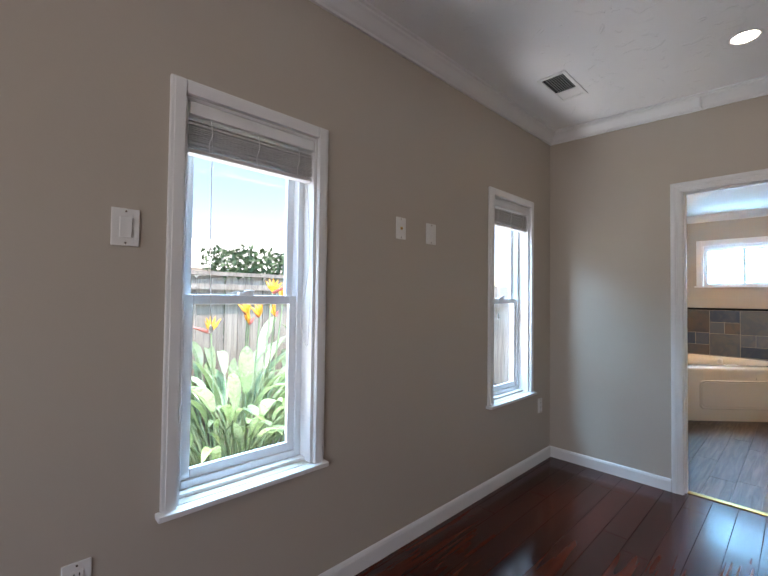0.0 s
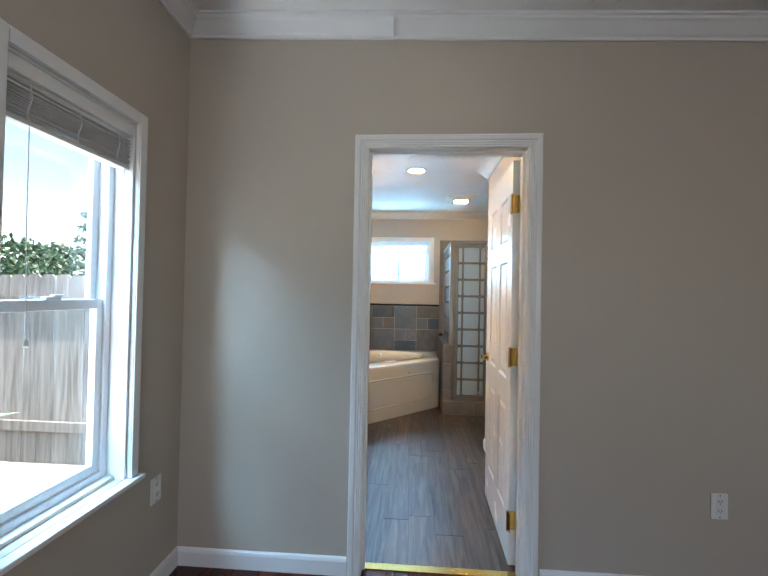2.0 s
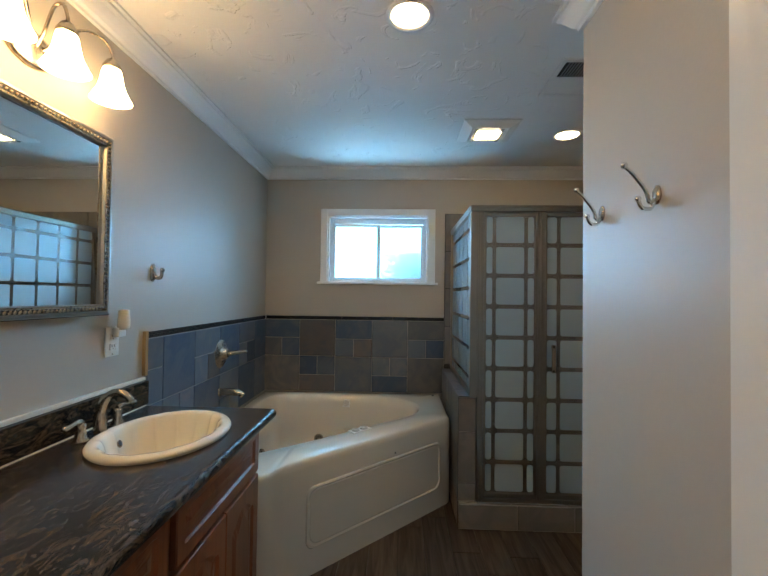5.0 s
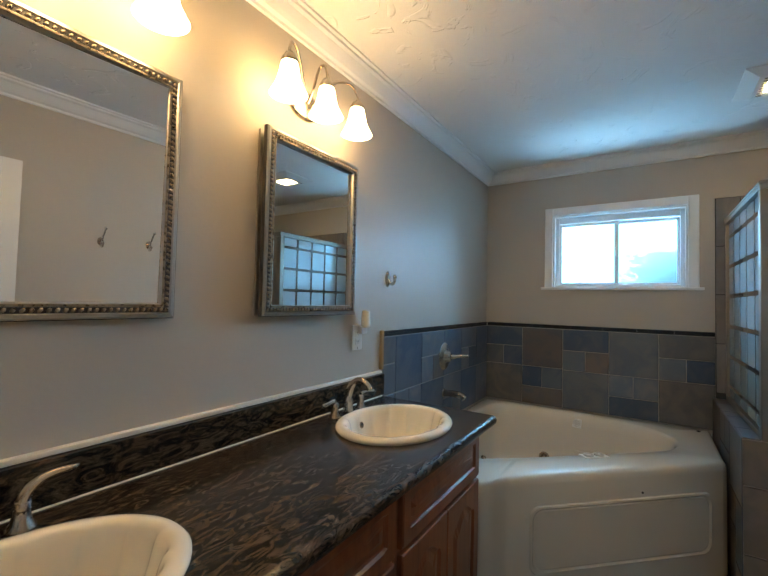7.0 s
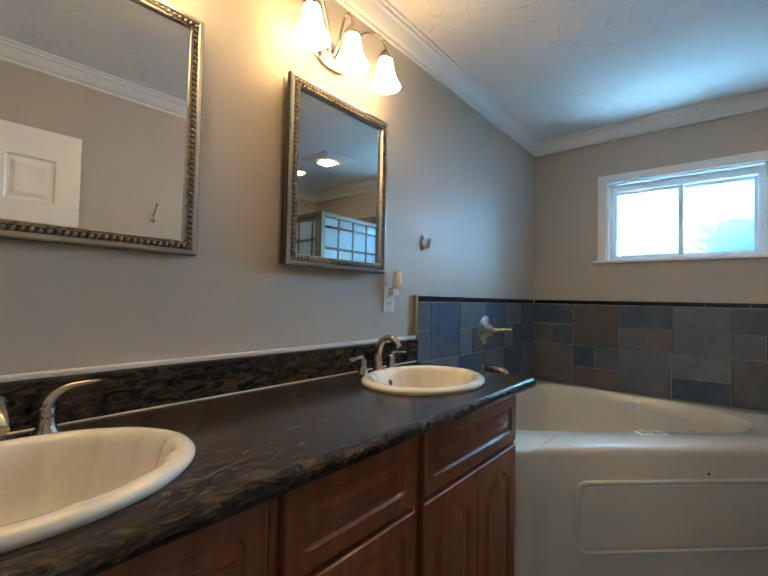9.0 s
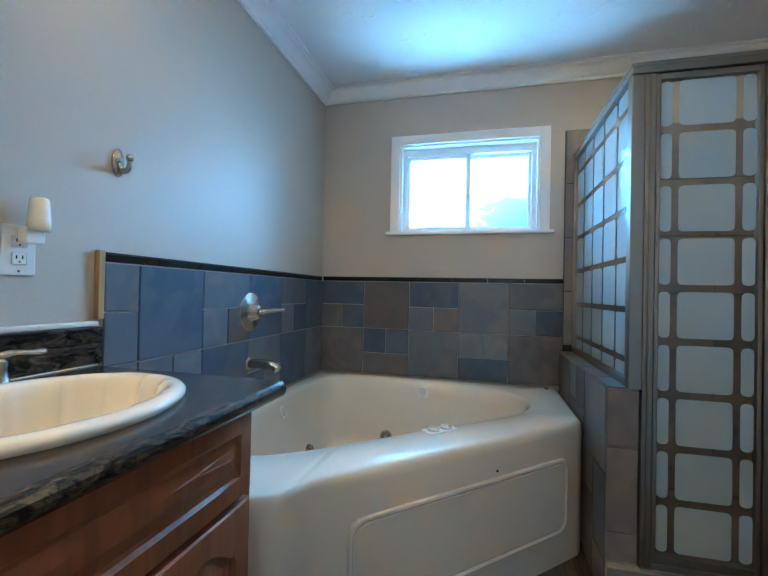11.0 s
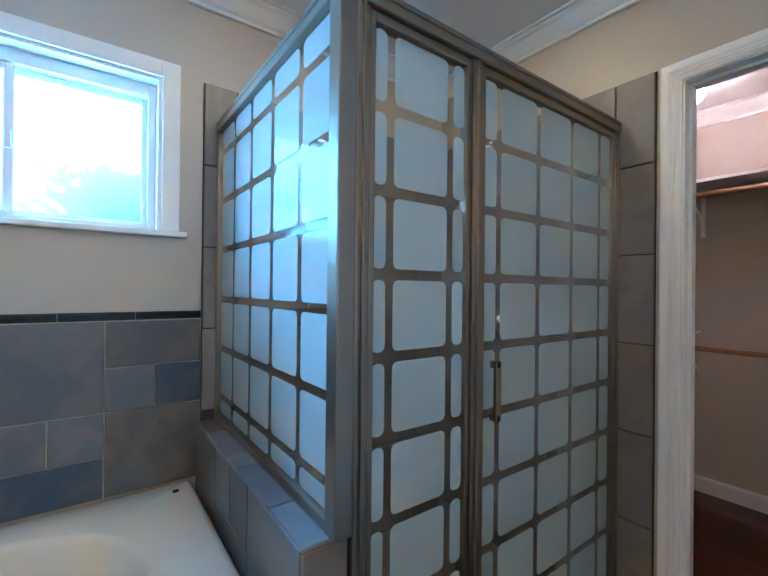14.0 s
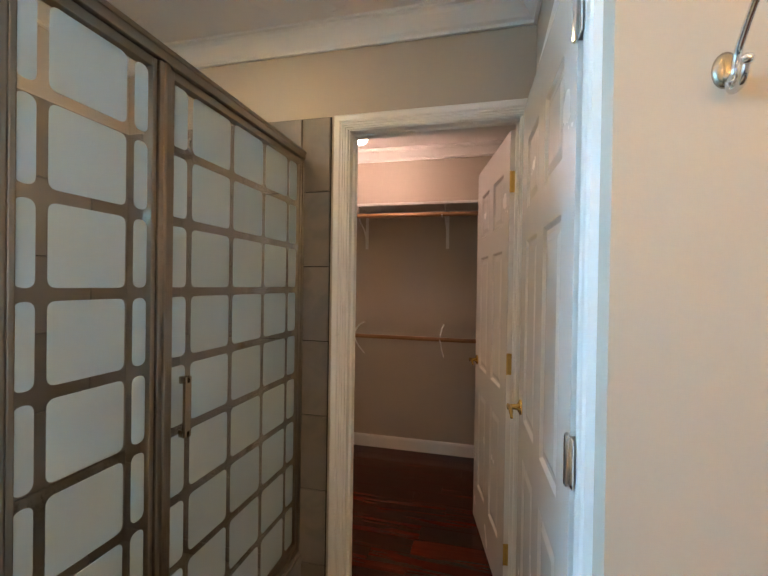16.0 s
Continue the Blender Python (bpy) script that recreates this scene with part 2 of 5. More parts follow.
S_MOTTLE = slate("slate_mottled_tile", (0.105, 0.105, 0.105), (0.155, 0.135, 0.12))
S_GREY = slate("slate_grey_tile", (0.12, 0.135, 0.16), (0.17, 0.165, 0.165))
S_BROWN = slate("slate_brown_tile", (0.150, 0.115, 0.095), (0.105, 0.100, 0.10))
S_TAUPE = slate("taupe_tile", (0.21, 0.185, 0.165), (0.17, 0.155, 0.145))
GROUT = material("tan_grout", (0.40, 0.36, 0.31), 0.85, bump=0.2)
LINER = material("black_liner_tile", (0.012, 0.012, 0.014), 0.18, bump=0.0)
PLASTIC = material("white_plastic", (0.78, 0.77, 0.74), 0.35, var=0.02, bump=0.0)
DARK = material("dark_hole", (0.01, 0.01, 0.01), 0.7)
DUST = material("vent_filter_grey", (0.25, 0.25, 0.24), 0.8)
GLASS = clear_glass("clear_glass")
ETCHED = frosted("etched_glass", (0.64, 0.74, 0.78), 0.5)
OBSCURE = frosted("obscure_window_glass", (0.36, 0.42, 0.44), 0.95, see=0.6, rough=0.20)
SHADE = glow("lit_glass_shade", (1.0, 0.62, 0.25), 16.5)
LENS = glow("lit_lamp_lens", (1.0, 0.70, 0.33), 26.0)
LENS_DIM = glow("dim_lamp_lens", (1.0, 0.90, 0.76), 12.0)
BLIND = material("blind_slat_white", (0.62, 0.60, 0.57), 0.45, bump=0.0)
CAULK = material("white_caulk", (0.72, 0.68, 0.58), 0.5)
GRAVEL = material("gravel_soil", (0.30, 0.27, 0.23), 0.9, var=0.6, scale=45, bump=0.9, fine=70)
FENCE = wood("weathered_fence_board", (0.16, 0.13, 0.11), (0.34, 0.29, 0.25), 0.85, "Z", tone=0.2)
LEAF = material("strelitzia_leaf", (0.24, 0.31, 0.20), 0.28, var=0.4, scale=20, bump=0.0, random_tone=0.4)
lt = LEAF.node_tree
lb = lt.nodes["Principled BSDF"]
thin = lt.nodes.new("ShaderNodeBsdfTranslucent")
thin.inputs[0].default_value = (0.34, 0.46, 0.16, 1)
both = lt.nodes.new("ShaderNodeMixShader")
both.inputs[0].default_value = 0.35
lt.links.new(lb.outputs[0], both.inputs[1]); lt.links.new(thin.outputs[0], both.inputs[2]); lt.links.new(both.outputs[0], lt.nodes["Material Output"].inputs[0])
FLOWER = material("orange_sepal", (0.80, 0.30, 0.02), 0.5, bump=0.0)
BEAK = material("red_green_bract", (0.30, 0.07, 0.05), 0.5, bump=0.0)
FOLIAGE = material("foliage", (0.05, 0.10, 0.04), 0.6, var=0.5, scale=3, bump=0.0)
BARK = material("bark", (0.10, 0.07, 0.05), 0.9, bump=0.5, fine=30)
STUCCO = material("white_stucco", (0.74, 0.72, 0.68), 0.8, bump=0.4)
TEAL = material("teal_panel", (0.05, 0.30, 0.34), 0.6)
ROOFM = material("grey_shingle", (0.16, 0.16, 0.17), 0.9, bump=0.5)


# ---- mesh helpers ----
def box(bm, x0, x1, y0, y1, z0, z1, bevel=0.0):
    m = Matrix.Translation(((x0 + x1) / 2, (y0 + y1) / 2, (z0 + z1) / 2)) @ Matrix.Diagonal((x1 - x0, y1 - y0, z1 - z0, 1))
    made = bmesh.ops.create_cube(bm, size=1, matrix=m)["verts"]
    if bevel:
        edges = list({e for v in made for e in v.link_edges})
        bmesh.ops.bevel(bm, geom=edges, offset=bevel, segments=2, affect="EDGES", profile=0.6)
    return bm


def boxes(*rows, bevel=0.0):
    bm = bmesh.new()
    for r in rows:
        box(bm, *r, bevel=bevel)
    return bm


def place(name, bm, mat, smooth=False):
    me = bpy.data.meshes.new(name)
    bmesh.ops.recalc_face_normals(bm, faces=bm.faces)
    bm.to_mesh(me)
    bm.free()
    if smooth:
        me.polygons.foreach_set("use_smooth", [True] * len(me.polygons))
    me.materials.append(mat)
    return new(name, me)


def part(name, bm, mat, parent, label="", smooth=False):
    """One mesh under a thing or part; its coordinates are the thing's own."""
    ob = place(name, bm, mat, smooth)
    ob.parent = parent
    if label:
        ob["label"] = label
    return ob


def thing(name, label, category, group="", at=None, kind=""):
    ob = new(name)
    ob.empty_display_size = 0.1
    if at is not None:
        ob.matrix_basis = at
    return tagged(ob, label, category, group, kind)


def structure(name, bm, mat, label="", category="", smooth=False):
    return tagged(place(name, bm, mat, smooth), label, category, kind="structure")


def lathe(bm, profile, m=Matrix(), seg=28, sx=1.0):
    """Turns (radius, height) rows round the local z axis."""
    rings = []
    for r, z in profile:
        rings.append([bm.verts.new(m @ Vector((r * sx * math.cos(2 * math.pi * k / seg), r * math.sin(2 * math.pi * k / seg), z))) for k in range(seg)])
    for a, b in zip(rings, rings[1:]):
        for k in range(seg):
            bm.faces.new((a[k], a[(k + 1) % seg], b[(k + 1) % seg], b[k]))
    for ring in (rings[0], rings[-1]):
        bm.faces.new(ring)
    return bm


def tube(bm, pts, radius, seg=10):
    """A round bar along a line of points; radius: a number or one for each point."""
    pts = [Vector(p) for p in pts]
    rad = [radius] * len(pts) if isinstance(radius, (int, float)) else radius
    rings, up = [], Vector((0.13, 0.21, 1)).normalized()
    for i, p in enumerate(pts):
        d = (pts[min(i + 1, len(pts) - 1)] - pts[max(i - 1, 0)]).normalized()
        side = d.cross(up)
        side = (side if side.length > 0.05 else d.cross(Vector((1, 0, 0)))).normalized()
        top = side.cross(d)
        rings.append([bm.verts.new(p + rad[i] * (math.cos(2 * math.pi * k / seg) * side + math.sin(2 * math.pi * k / seg) * top)) for k in range(seg)])
    for a, b in zip(rings, rings[1:]):
        for k in range(seg):
            bm.faces.new((a[k], a[(k + 1) % seg], b[(k + 1) % seg], b[k]))
    bm.faces.new(rings[0]); bm.faces.new(rings[-1])
    return bm


def curve(pts, n=24):
    """A smooth line through points (Catmull-Rom)."""
    p = [Vector(q) for q in pts]
    p = [2 * p[0] - p[1], *p, 2 * p[-1] - p[-2]]
    out = []
    for i in range(1, len(p) - 2):
        for k in range(n // (len(p) - 3)):
            t = k / (n // (len(p) - 3))
            a, b, c, d = p[i - 1], p[i], p[i + 1], p[i + 2]
            out.append(0.5 * (2 * b + (c - a) * t + (2 * a - 5 * b + 4 * c - d) * t * t + (3 * b - a - 3 * c + d) * t ** 3))
    return out + [p[-2]]


def run(poly, profile, closed=True):
    """A moulding along a line on the plan with mitred corners. profile: (offset to the left of the line, z), a closed outline."""
    bm = bmesh.new()
    n = len(poly)
    rings = []
    for i in range(n):
        here = Vector(poly[i])
        dirs = []
        if closed or i > 0:
            dirs.append((here - Vector(poly[i - 1])).normalized())
        if closed or i < n - 1:
            dirs.append((Vector(poly[(i + 1) % n]) - here).normalized())
        normals = [Vector((-d.y, d.x)) for d in dirs]
        s = normals[0] if len(normals) == 1 else (normals[0] + normals[1]) / (1 + normals[0].dot(normals[1]))
        rings.append([bm.verts.new((here.x + s.x * o, here.y + s.y * o, z)) for o, z in profile])
    k = len(profile)
    for i in range(n if closed else n - 1):
        a, b = rings[i], rings[(i + 1) % n]
        for j in range(k):
            bm.faces.new((a[j], a[(j + 1) % k], b[(j + 1) % k], b[j]))
    if not closed:
        bm.faces.new(rings[0]); bm.faces.new(rings[-1])
    return bm


def crown_profile(top, drop=0.09, out=0.085):
    return [(0.0, top - drop), (0.014, top - drop), (0.016, top - drop + 0.012), (0.028, top - drop + 0.02), (0.04, top - drop + 0.035), (0.058, top - 0.03), (0.07, top - 0.022), (0.072, top - 0.012), (out, top - 0.010), (out, top), (0.0, top)]


def base_profile(h=0.085):
    return [(0.0, 0.0), (0.014, 0.0), (0.014, h - 0.018), (0.010, h - 0.006), (0.004, h), (0.0, h)]


def wall_x(name, x0, x1, y0, y1, z1, openings=(), label=""):
    """A wall across x: runs along y; openings: (y0, y1, z0, z1)."""
    bm = bmesh.new()
    at = y0
    for a, b, lo, hi in sorted(openings):
        box(bm, x0, x1, at, a, 0, z1)
        if lo > 0:
            box(bm, x0, x1, a, b, 0, lo)
        box(bm, x0, x1, a, b, hi, z1)
        at = b
    box(bm, x0, x1, at, y1, 0, z1)
    return structure(name, bm, WALL, label, "wall")


def wall_y(name, y0, y1, x0, x1, z1, openings=(), label=""):
    bm = bmesh.new()
    at = x0
    for a, b, lo, hi in sorted(openings):
        box(bm, at, a, y0, y1, 0, z1)
        if lo > 0:
            box(bm, a, b, y0, y1, 0, lo)
        box(bm, a, b, y0, y1, hi, z1)
        at = b
    box(bm, at, x1, y0, y1, 0, z1)
    return structure(name, bm, WALL, label, "wall")


# ---- the rooms ----
def ceiling_drop(x, y):
    """The bedroom's ceiling sags a little away from its corner."""
    return -0.030 * (1.615 - y) - 0.008 * (3.41 - x)


def sloped(bm):
    for v in bm.verts:
        v.co.z += ceiling_drop(v.co.x, v.co.y)
    return bm


BED_Z, BATH_Z = 2.69, 2.48
W1, W2 = (0.507, 1.053), (2.492, 3.032)
wall_y("wall_north", 1.615, 1.765, -2.6, 3.41, BED_Z, [(*W1, 0.585, 1.99), (*W2, 0.585, 2.01)], "beige painted bedroom wall with two windows")
wall_x("wall_door", 3.41, 3.53, -3.1, 1.765, BED_Z, [(-0.065, 0.722, 0, 2.06)], "beige painted wall with the bathroom doorway")
wall_y("wall_south", -3.1, -3.0, -2.6, 3.41, BED_Z, [], "beige painted bedroom wall")
# the wide opening is out of view, added to let fill light in
wall_x("wall_west", -2.7, -2.6, -3.1, 1.765, BED_Z, [(-2.2, 0.8, 0.95, 2.15)], "beige painted bedroom wall with an unseen opening added for light")
wall_y("wall_vanity", 1.64, 1.765, 3.53, 7.20, BATH_Z + 0.1, [], "beige bathroom wall behind the vanity")
wall_x("wall_window", 7.07, 7.20, -1.19, 1.64, BATH_Z + 0.1, [(0.245, 1.105, 1.512, 2.075)], "beige bathroom wall with a high window")
wall_y("wall_hooks", -0.284, -0.184, 3.53, 5.127, BATH_Z + 0.1, [], "beige bathroom wall with two coat hooks")
wall_x("wall_side_door", 5.03, 5.127, -1.19, -0.284, BATH_Z + 0.1, [(-1.10, -0.345, 0, 2.05)], "beige wall with a white panelled door")
wall_y("wall_closet_door", -1.30, -1.19, 3.6, 7.40, BATH_Z + 0.1, [(5.165, 5.905, 0, 2.05)], "beige wall with the closet doorway")
wall_y("wall_closet_back", -2.90, -2.80, 3.6, 7.40, BATH_Z + 0.1, [], "pinkish beige closet wall")
wall_x("wall_closet_east", 7.30, 7.40, -2.80, -1.30, BATH_Z + 0.1, [], "closet end wall")
wall_x("wall_closet_west", 3.50, 3.60, -2.90, -1.30, BATH_Z + 0.1, [], "closet end wall")
wall_x("wall_nook", 4.2, 4.3, -1.19, -0.284, BATH_Z + 0.1, [], "plain wall behind the closed side door")
structure("ceiling_bedroom", sloped(boxes((-2.7, 3.53, -3.1, 1.765, BED_Z, BED_Z + 0.12))), CEIL, "white textured bedroom ceiling", "ceiling")
structure("ceiling_bathroom", boxes((3.53, 7.20, -1.30, 1.765, BATH_Z, BATH_Z + 0.11)), CEIL, "white hand-textured bathroom ceiling", "ceiling")
structure("ceiling_closet", boxes((3.5, 7.4, -2.9, -1.30, BATH_Z, BATH_Z + 0.11)), CEIL, "white textured closet ceiling", "ceiling")
# unseen slab added as a roof to keep the sun out of the rooms
structure("roof", boxes((-2.9, 7.6, -3.3, 1.80, 2.86, 2.95)), ROOFM, "plain unseen slab added over the rooms to block the sun", "roof")
structure("floor_slab", boxes((-2.7, 7.4, -3.1, 1.765, -0.12, -0.012)), SUBFLOOR, "dark underlay below the floorboards", "floor")

bath_plan = [(3.53, -0.184), (5.127, -0.184), (5.127, -1.19), (7.07, -1.19), (7.07, 1.64), (3.53, 1.64)]
structure("trim_crown_bathroom", run(bath_plan, crown_profile(BATH_Z)), TRIM, "white stepped crown moulding of the bathroom", "crown moulding")
structure("trim_crown_bedroom", sloped(run([(-2.6, -3.0), (3.41, -3.0), (3.41, 1.615), (-2.6, 1.615)], crown_profile(BED_Z, 0.088))), TRIM, "white crown moulding round the bedroom", "crown moulding")
structure("trim_crown_closet", run([(3.6, -2.8), (7.3, -2.8), (7.3, -1.3), (3.6, -1.3)], crown_profile(BATH_Z)), TRIM, "white crown moulding of the closet", "crown moulding")
structure("trim_crown_joint", sloped(boxes((3.335, 3.405, 0.590, 0.598, 2.604, 2.682), bevel=0.003)), TRIM, "raised joint in the crown moulding", "crown moulding")
structure("baseboard_bedroom", run([(3.41, 0.775), (3.41, 1.615), (-2.6, 1.615), (-2.6, -3.0), (3.41, -3.0), (3.41, -0.125)], base_profile(), False), TRIM, "white bedroom baseboard", "baseboard")
structure("baseboard_hooks", run([(3.53, -0.184), (5.127, -0.184)], base_profile(), False), TRIM, "white baseboard along the hook wall", "baseboard")
structure("baseboard_closet", run([(5.06, -1.30), (3.6, -1.3), (3.6, -2.8), (7.3, -2.8), (7.3, -1.3), (6.0, -1.3)], base_profile(0.10), False), TRIM, "white closet baseboard", "baseboard")


def casing(name, plane, side, along, lo, hi, top, width=0.068, sill=None, label="white moulded door casing", thick=0.018, foot=0.0):
    """Casing round an opening on a wall face: plane is the wall's coordinate, side which way it stands out, along the axis that it runs on."""
    k = width / 0.064
    prof = [(0, 0), (0, 0.010), (0.006, 0.0125), (0.010, 0.010), (0.015, 0.0135), (0.020, 0.011), (0.025, 0.0145), (0.031, 0.012), (0.038, 0.017), (0.056, 0.018), (0.062, 0.014), (0.064, 0)]
    bm = run([(lo, foot), (lo, top), (hi, top), (hi, foot)], [(o * k, h) for o, h in prof], False)
    for v in bm.verts:
        u, z, h = v.co
        v.co = (plane + side * h, u, z) if along == "y" else (u, plane + side * h, z)
    return structure(name, bm, TRIM, label, "door casing")


def jambs(name, axis, p0, p1, lo, hi, top, t=0.018):
    """The lining of a doorway through a wall from p0 to p1, with its stop."""
    mid = (p0 + p1) / 2
    rows = []
    for a, b, z0, z1 in ((lo - t, lo, 0, top + t), (hi, hi + t, 0, top + t), (lo, hi, top, top + t)):
        rows.append((p0, p1, a, b, z0, z1))
    for a, b, z0, z1 in ((lo, lo + 0.011, 0, top), (hi - 0.011, hi, 0, top), (lo + 0.011, hi - 0.011, top - 0.011, top)):
        rows.append((mid - 0.018, mid + 0.018, a, b, z0, z1))
    if axis == "y":
        rows = [(c, d, a, b, e, f) for a, b, c, d, e, f in rows]
    return structure(name, boxes(*rows), TRIM, "white door jamb with a stop", "door frame")


jambs("trim_jamb_bath", "x", 3.408, 3.532, -0.047, 0.704, 2.042)
casing("trim_casing_bed_side", 3.41, -1, "y", -0.052, 0.709, 2.045, 0.064)
casing("trim_casing_bath_side", 3.53, 1, "y", -0.052, 0.709, 2.045, 0.064)
jambs("trim_jamb_closet", "y", -1.302, -1.188, 5.183, 5.887, 2.032)
casing("trim_casing_closet", -1.19, 1, "x", 5.176, 5.894, 2.036, 0.066)
jambs("trim_jamb_side", "x", 5.028, 5.129, -1.082, -0.345, 2.032)
casing("trim_casing_side", 5.127, 1, "y", -1.087, -0.338, 2.036, 0.09)
tagged(part("threshold", boxes((3.455, 3.500, -0.047, 0.704, 0.0, 0.006), bevel=0.002), BRASS, None), "thin brass threshold strip in the doorway", "threshold", kind="structure")


# ---- windows ----
def bedroom_window(name, x0, x1, z0, z1, label):
    """Double-hung vinyl window in the north wall with casing, stool, apron and a raised blind."""
    w = thing(name, label, "window", "bedroom windows", kind="structure")
    c = 0.050
    bm = bmesh.new()
    for a, b, lo, hi in ((x0 - c, x0, z0 - 0.002, z1 + c), (x1, x1 + c, z0 - 0.002, z1 + c), (x0, x1, z1, z1 + c)):
        box(bm, a, b, 1.597, 1.614, lo, hi, bevel=0.004)
        box(bm, a + 0.012 if a < x0 else a + 0.002, b - (0.012 if a >= x1 else 0.002), 1.592, 1.597, lo, hi - 0.012, bevel=0.002)
    part("casing", bm, TRIM, w)
    part("sill", boxes((x0 - c - 0.012, x1 + c + 0.012, 1.572, 1.655, z0 - 0.022, z0 - 0.002), bevel=0.005), TRIM, w)
    t = 0.012
    part("lining", boxes((x0, x0 + t, 1.614, 1.764, z0, z1), (x1 - t, x1, 1.614, 1.764, z0, z1), (x0 + t, x1 - t, 1.614, 1.764, z1 - t, z1), (x0 + t, x1 - t, 1.656, 1.764, z0, z0 + 0.014)), TRIM, w)
    a, b, lo, hi, mid = x0 + t, x1 - t, z0 + 0.014, z1 - t, z0 + 0.70
    f = 0.028
    part("window_frame", boxes((a, a + f, 1.69, 1.755, lo, hi), (b - f, b, 1.69, 1.755, lo, hi), (a + f, b - f, 1.69, 1.755, hi - f, hi), (a + f, b - f, 1.69, 1.755, lo, lo + f), bevel=0.003), VINYL, w)
    for nm, y, s0, s1 in (("lower_sash", 1.700, lo + f, mid + 0.015), ("upper_sash", 1.730, mid - 0.02, hi - f)):
        s = part(nm, boxes((a + f, a + f + 0.032, y, y + 0.022, s0, s1), (b - f - 0.032, b - f, y, y + 0.022, s0, s1), (a + f + 0.032, b - f - 0.032, y, y + 0.022, s0, s0 + 0.036), (a + f + 0.032, b - f - 0.032, y, y + 0.022, s1 - 0.036, s1), bevel=0.003), VINYL, w)
        g = part("pane", boxes((a + f + 0.03, b - f - 0.03, y + 0.009, y + 0.013, s0 + 0.034, s1 - 0.034)), GLASS, s)
        g.visible_shadow = False
    xm = (a + b) / 2
    part("sash_lock", boxes((xm - 0.03, xm + 0.03, 1.690, 1.712, mid + 0.015, mid + 0.027), (xm - 0.008, xm + 0.03, 1.682, 1.700, mid + 0.027, mid + 0.034), bevel=0.003), VINYL, w)
    # blind: head rail, gathered slats, bottom rail, cords
    bl = thing("window_blind", "white slatted blind drawn up under the window head", "blind", "bedroom blinds")
    part("head_rail", boxes((x0 + 0.014, x1 - 0.014, 1.622, 1.668, z1 - 0.062, z1 - 0.014), bevel=0.004), PLASTIC, bl)
    part("valance", boxes((x0 + 0.016, x1 - 0.016, 1.612, 1.621, z1 - 0.060, z1 - 0.014), bevel=0.003), TRIM, bl)
    for k in range(13):
        z = z1 - 0.076 - 0.0076 * k + 0.0012 * math.sin(k * 3.7)
        dy = 0.003 * math.sin(k * 2.1)
        part("slat", boxes((x0 + 0.018, x1 - 0.018, 1.624 + dy, 1.666 + dy, z - 0.0016, z + 0.0016)), BLIND, bl)
    part("bottom_rail", boxes((x0 + 0.018, x1 - 0.018, 1.624, 1.666, z1 - 0.192, z1 - 0.176), bevel=0.004), BLIND, bl)
    for xs in (x0 + 0.09, (x0 + x1) / 2, x1 - 0.09):
        part("ladder_tape", tube(bmesh.new(), curve([(xs, 1.621, z1 - 0.064), (xs + 0.006, 1.617, z1 - 0.11), (xs - 0.004, 1.619, z1 - 0.15), (xs, 1.622, z1 - 0.178)], 12), 0.0018, 6), PLASTIC, bl)
    bm = bmesh.new()
    zc = z0 + 0.60
    tube(bm, [(x0 + 0.10, 1.628, z1 - 0.08), (x0 + 0.10, 1.626, zc + 0.3), (x0 + 0.11, 1.626, zc)], 0.0016, 6)
    part("cord", bm, PLASTIC, bl)
    part("tassel", lathe(bmesh.new(), [(0.002, 0.028), (0.006, 0.02), (0.008, 0.0), (0.003, -0.004)], Matrix.Translation((x0 + 0.11, 1.626, zc - 0.02)), 10), PLASTIC, bl)
    bm = tube(bmesh.new(), curve([(x1 - 0.05, 1.63, z1 - 0.08), (x1 - 0.02, 1.628, z0 + 0.9), (x1 - 0.06, 1.628, z0 + 0.62), (x1 - 0.025, 1.628, z0 + 0.50), (x1 - 0.015, 1.628, z0 + 0.72)], 24), 0.0015, 6)
    part("loose_cord", bm, PLASTIC, bl)
    return w


bedroom_window("window_1", *W1, 0.585, 1.99, "white double-hung window with a wooden sill and casing")
bedroom_window("window_2", *W2, 0.585, 2.01, "white double-hung window near the room's corner")

bw = thing("window_3", "white sliding bathroom window with frosted panes", "window", kind="structure")
y0, y1, z0, z1 = 0.245, 1.105, 1.512, 2.075
bm = bmesh.new()
for a, b, lo, hi in ((y0 - 0.06, y0, z0 - 0.002, z1 + 0.06), (y1, y1 + 0.06, z0 - 0.002, z1 + 0.06), (y0, y1, z1, z1 + 0.06)):
    box(bm, 7.054, 7.069, a, b, lo, hi, bevel=0.004)
part("casing", bm, TRIM, bw)
part("sill", boxes((7.040, 7.11, y0 - 0.085, y1 + 0.085, z0 - 0.022, z0 - 0.002), bevel=0.004), TRIM, bw)
part("lining", boxes((7.069, 7.198, y0, y0 + 0.012, z0, z1), (7.069, 7.198, y1 - 0.012, y1, z0, z1), (7.069, 7.198, y0 + 0.012, y1 - 0.012, z1 - 0.012, z1), (7.112, 7.198, y0 + 0.012, y1 - 0.012, z0, z0 + 0.012)), TRIM, bw)
a, b, lo, hi = y0 + 0.012, y1 - 0.012, z0 + 0.012, z1 - 0.012
f = 0.026
part("window_frame", boxes((7.125, 7.19, a, a + f, lo, hi), (7.125, 7.19, b - f, b, lo, hi), (7.125, 7.19, a + f, b - f, hi - f - 0.02, hi), (7.125, 7.19, a + f, b - f, lo, lo + 0.010), bevel=0.003), VINYL, bw)
ym = 0.672
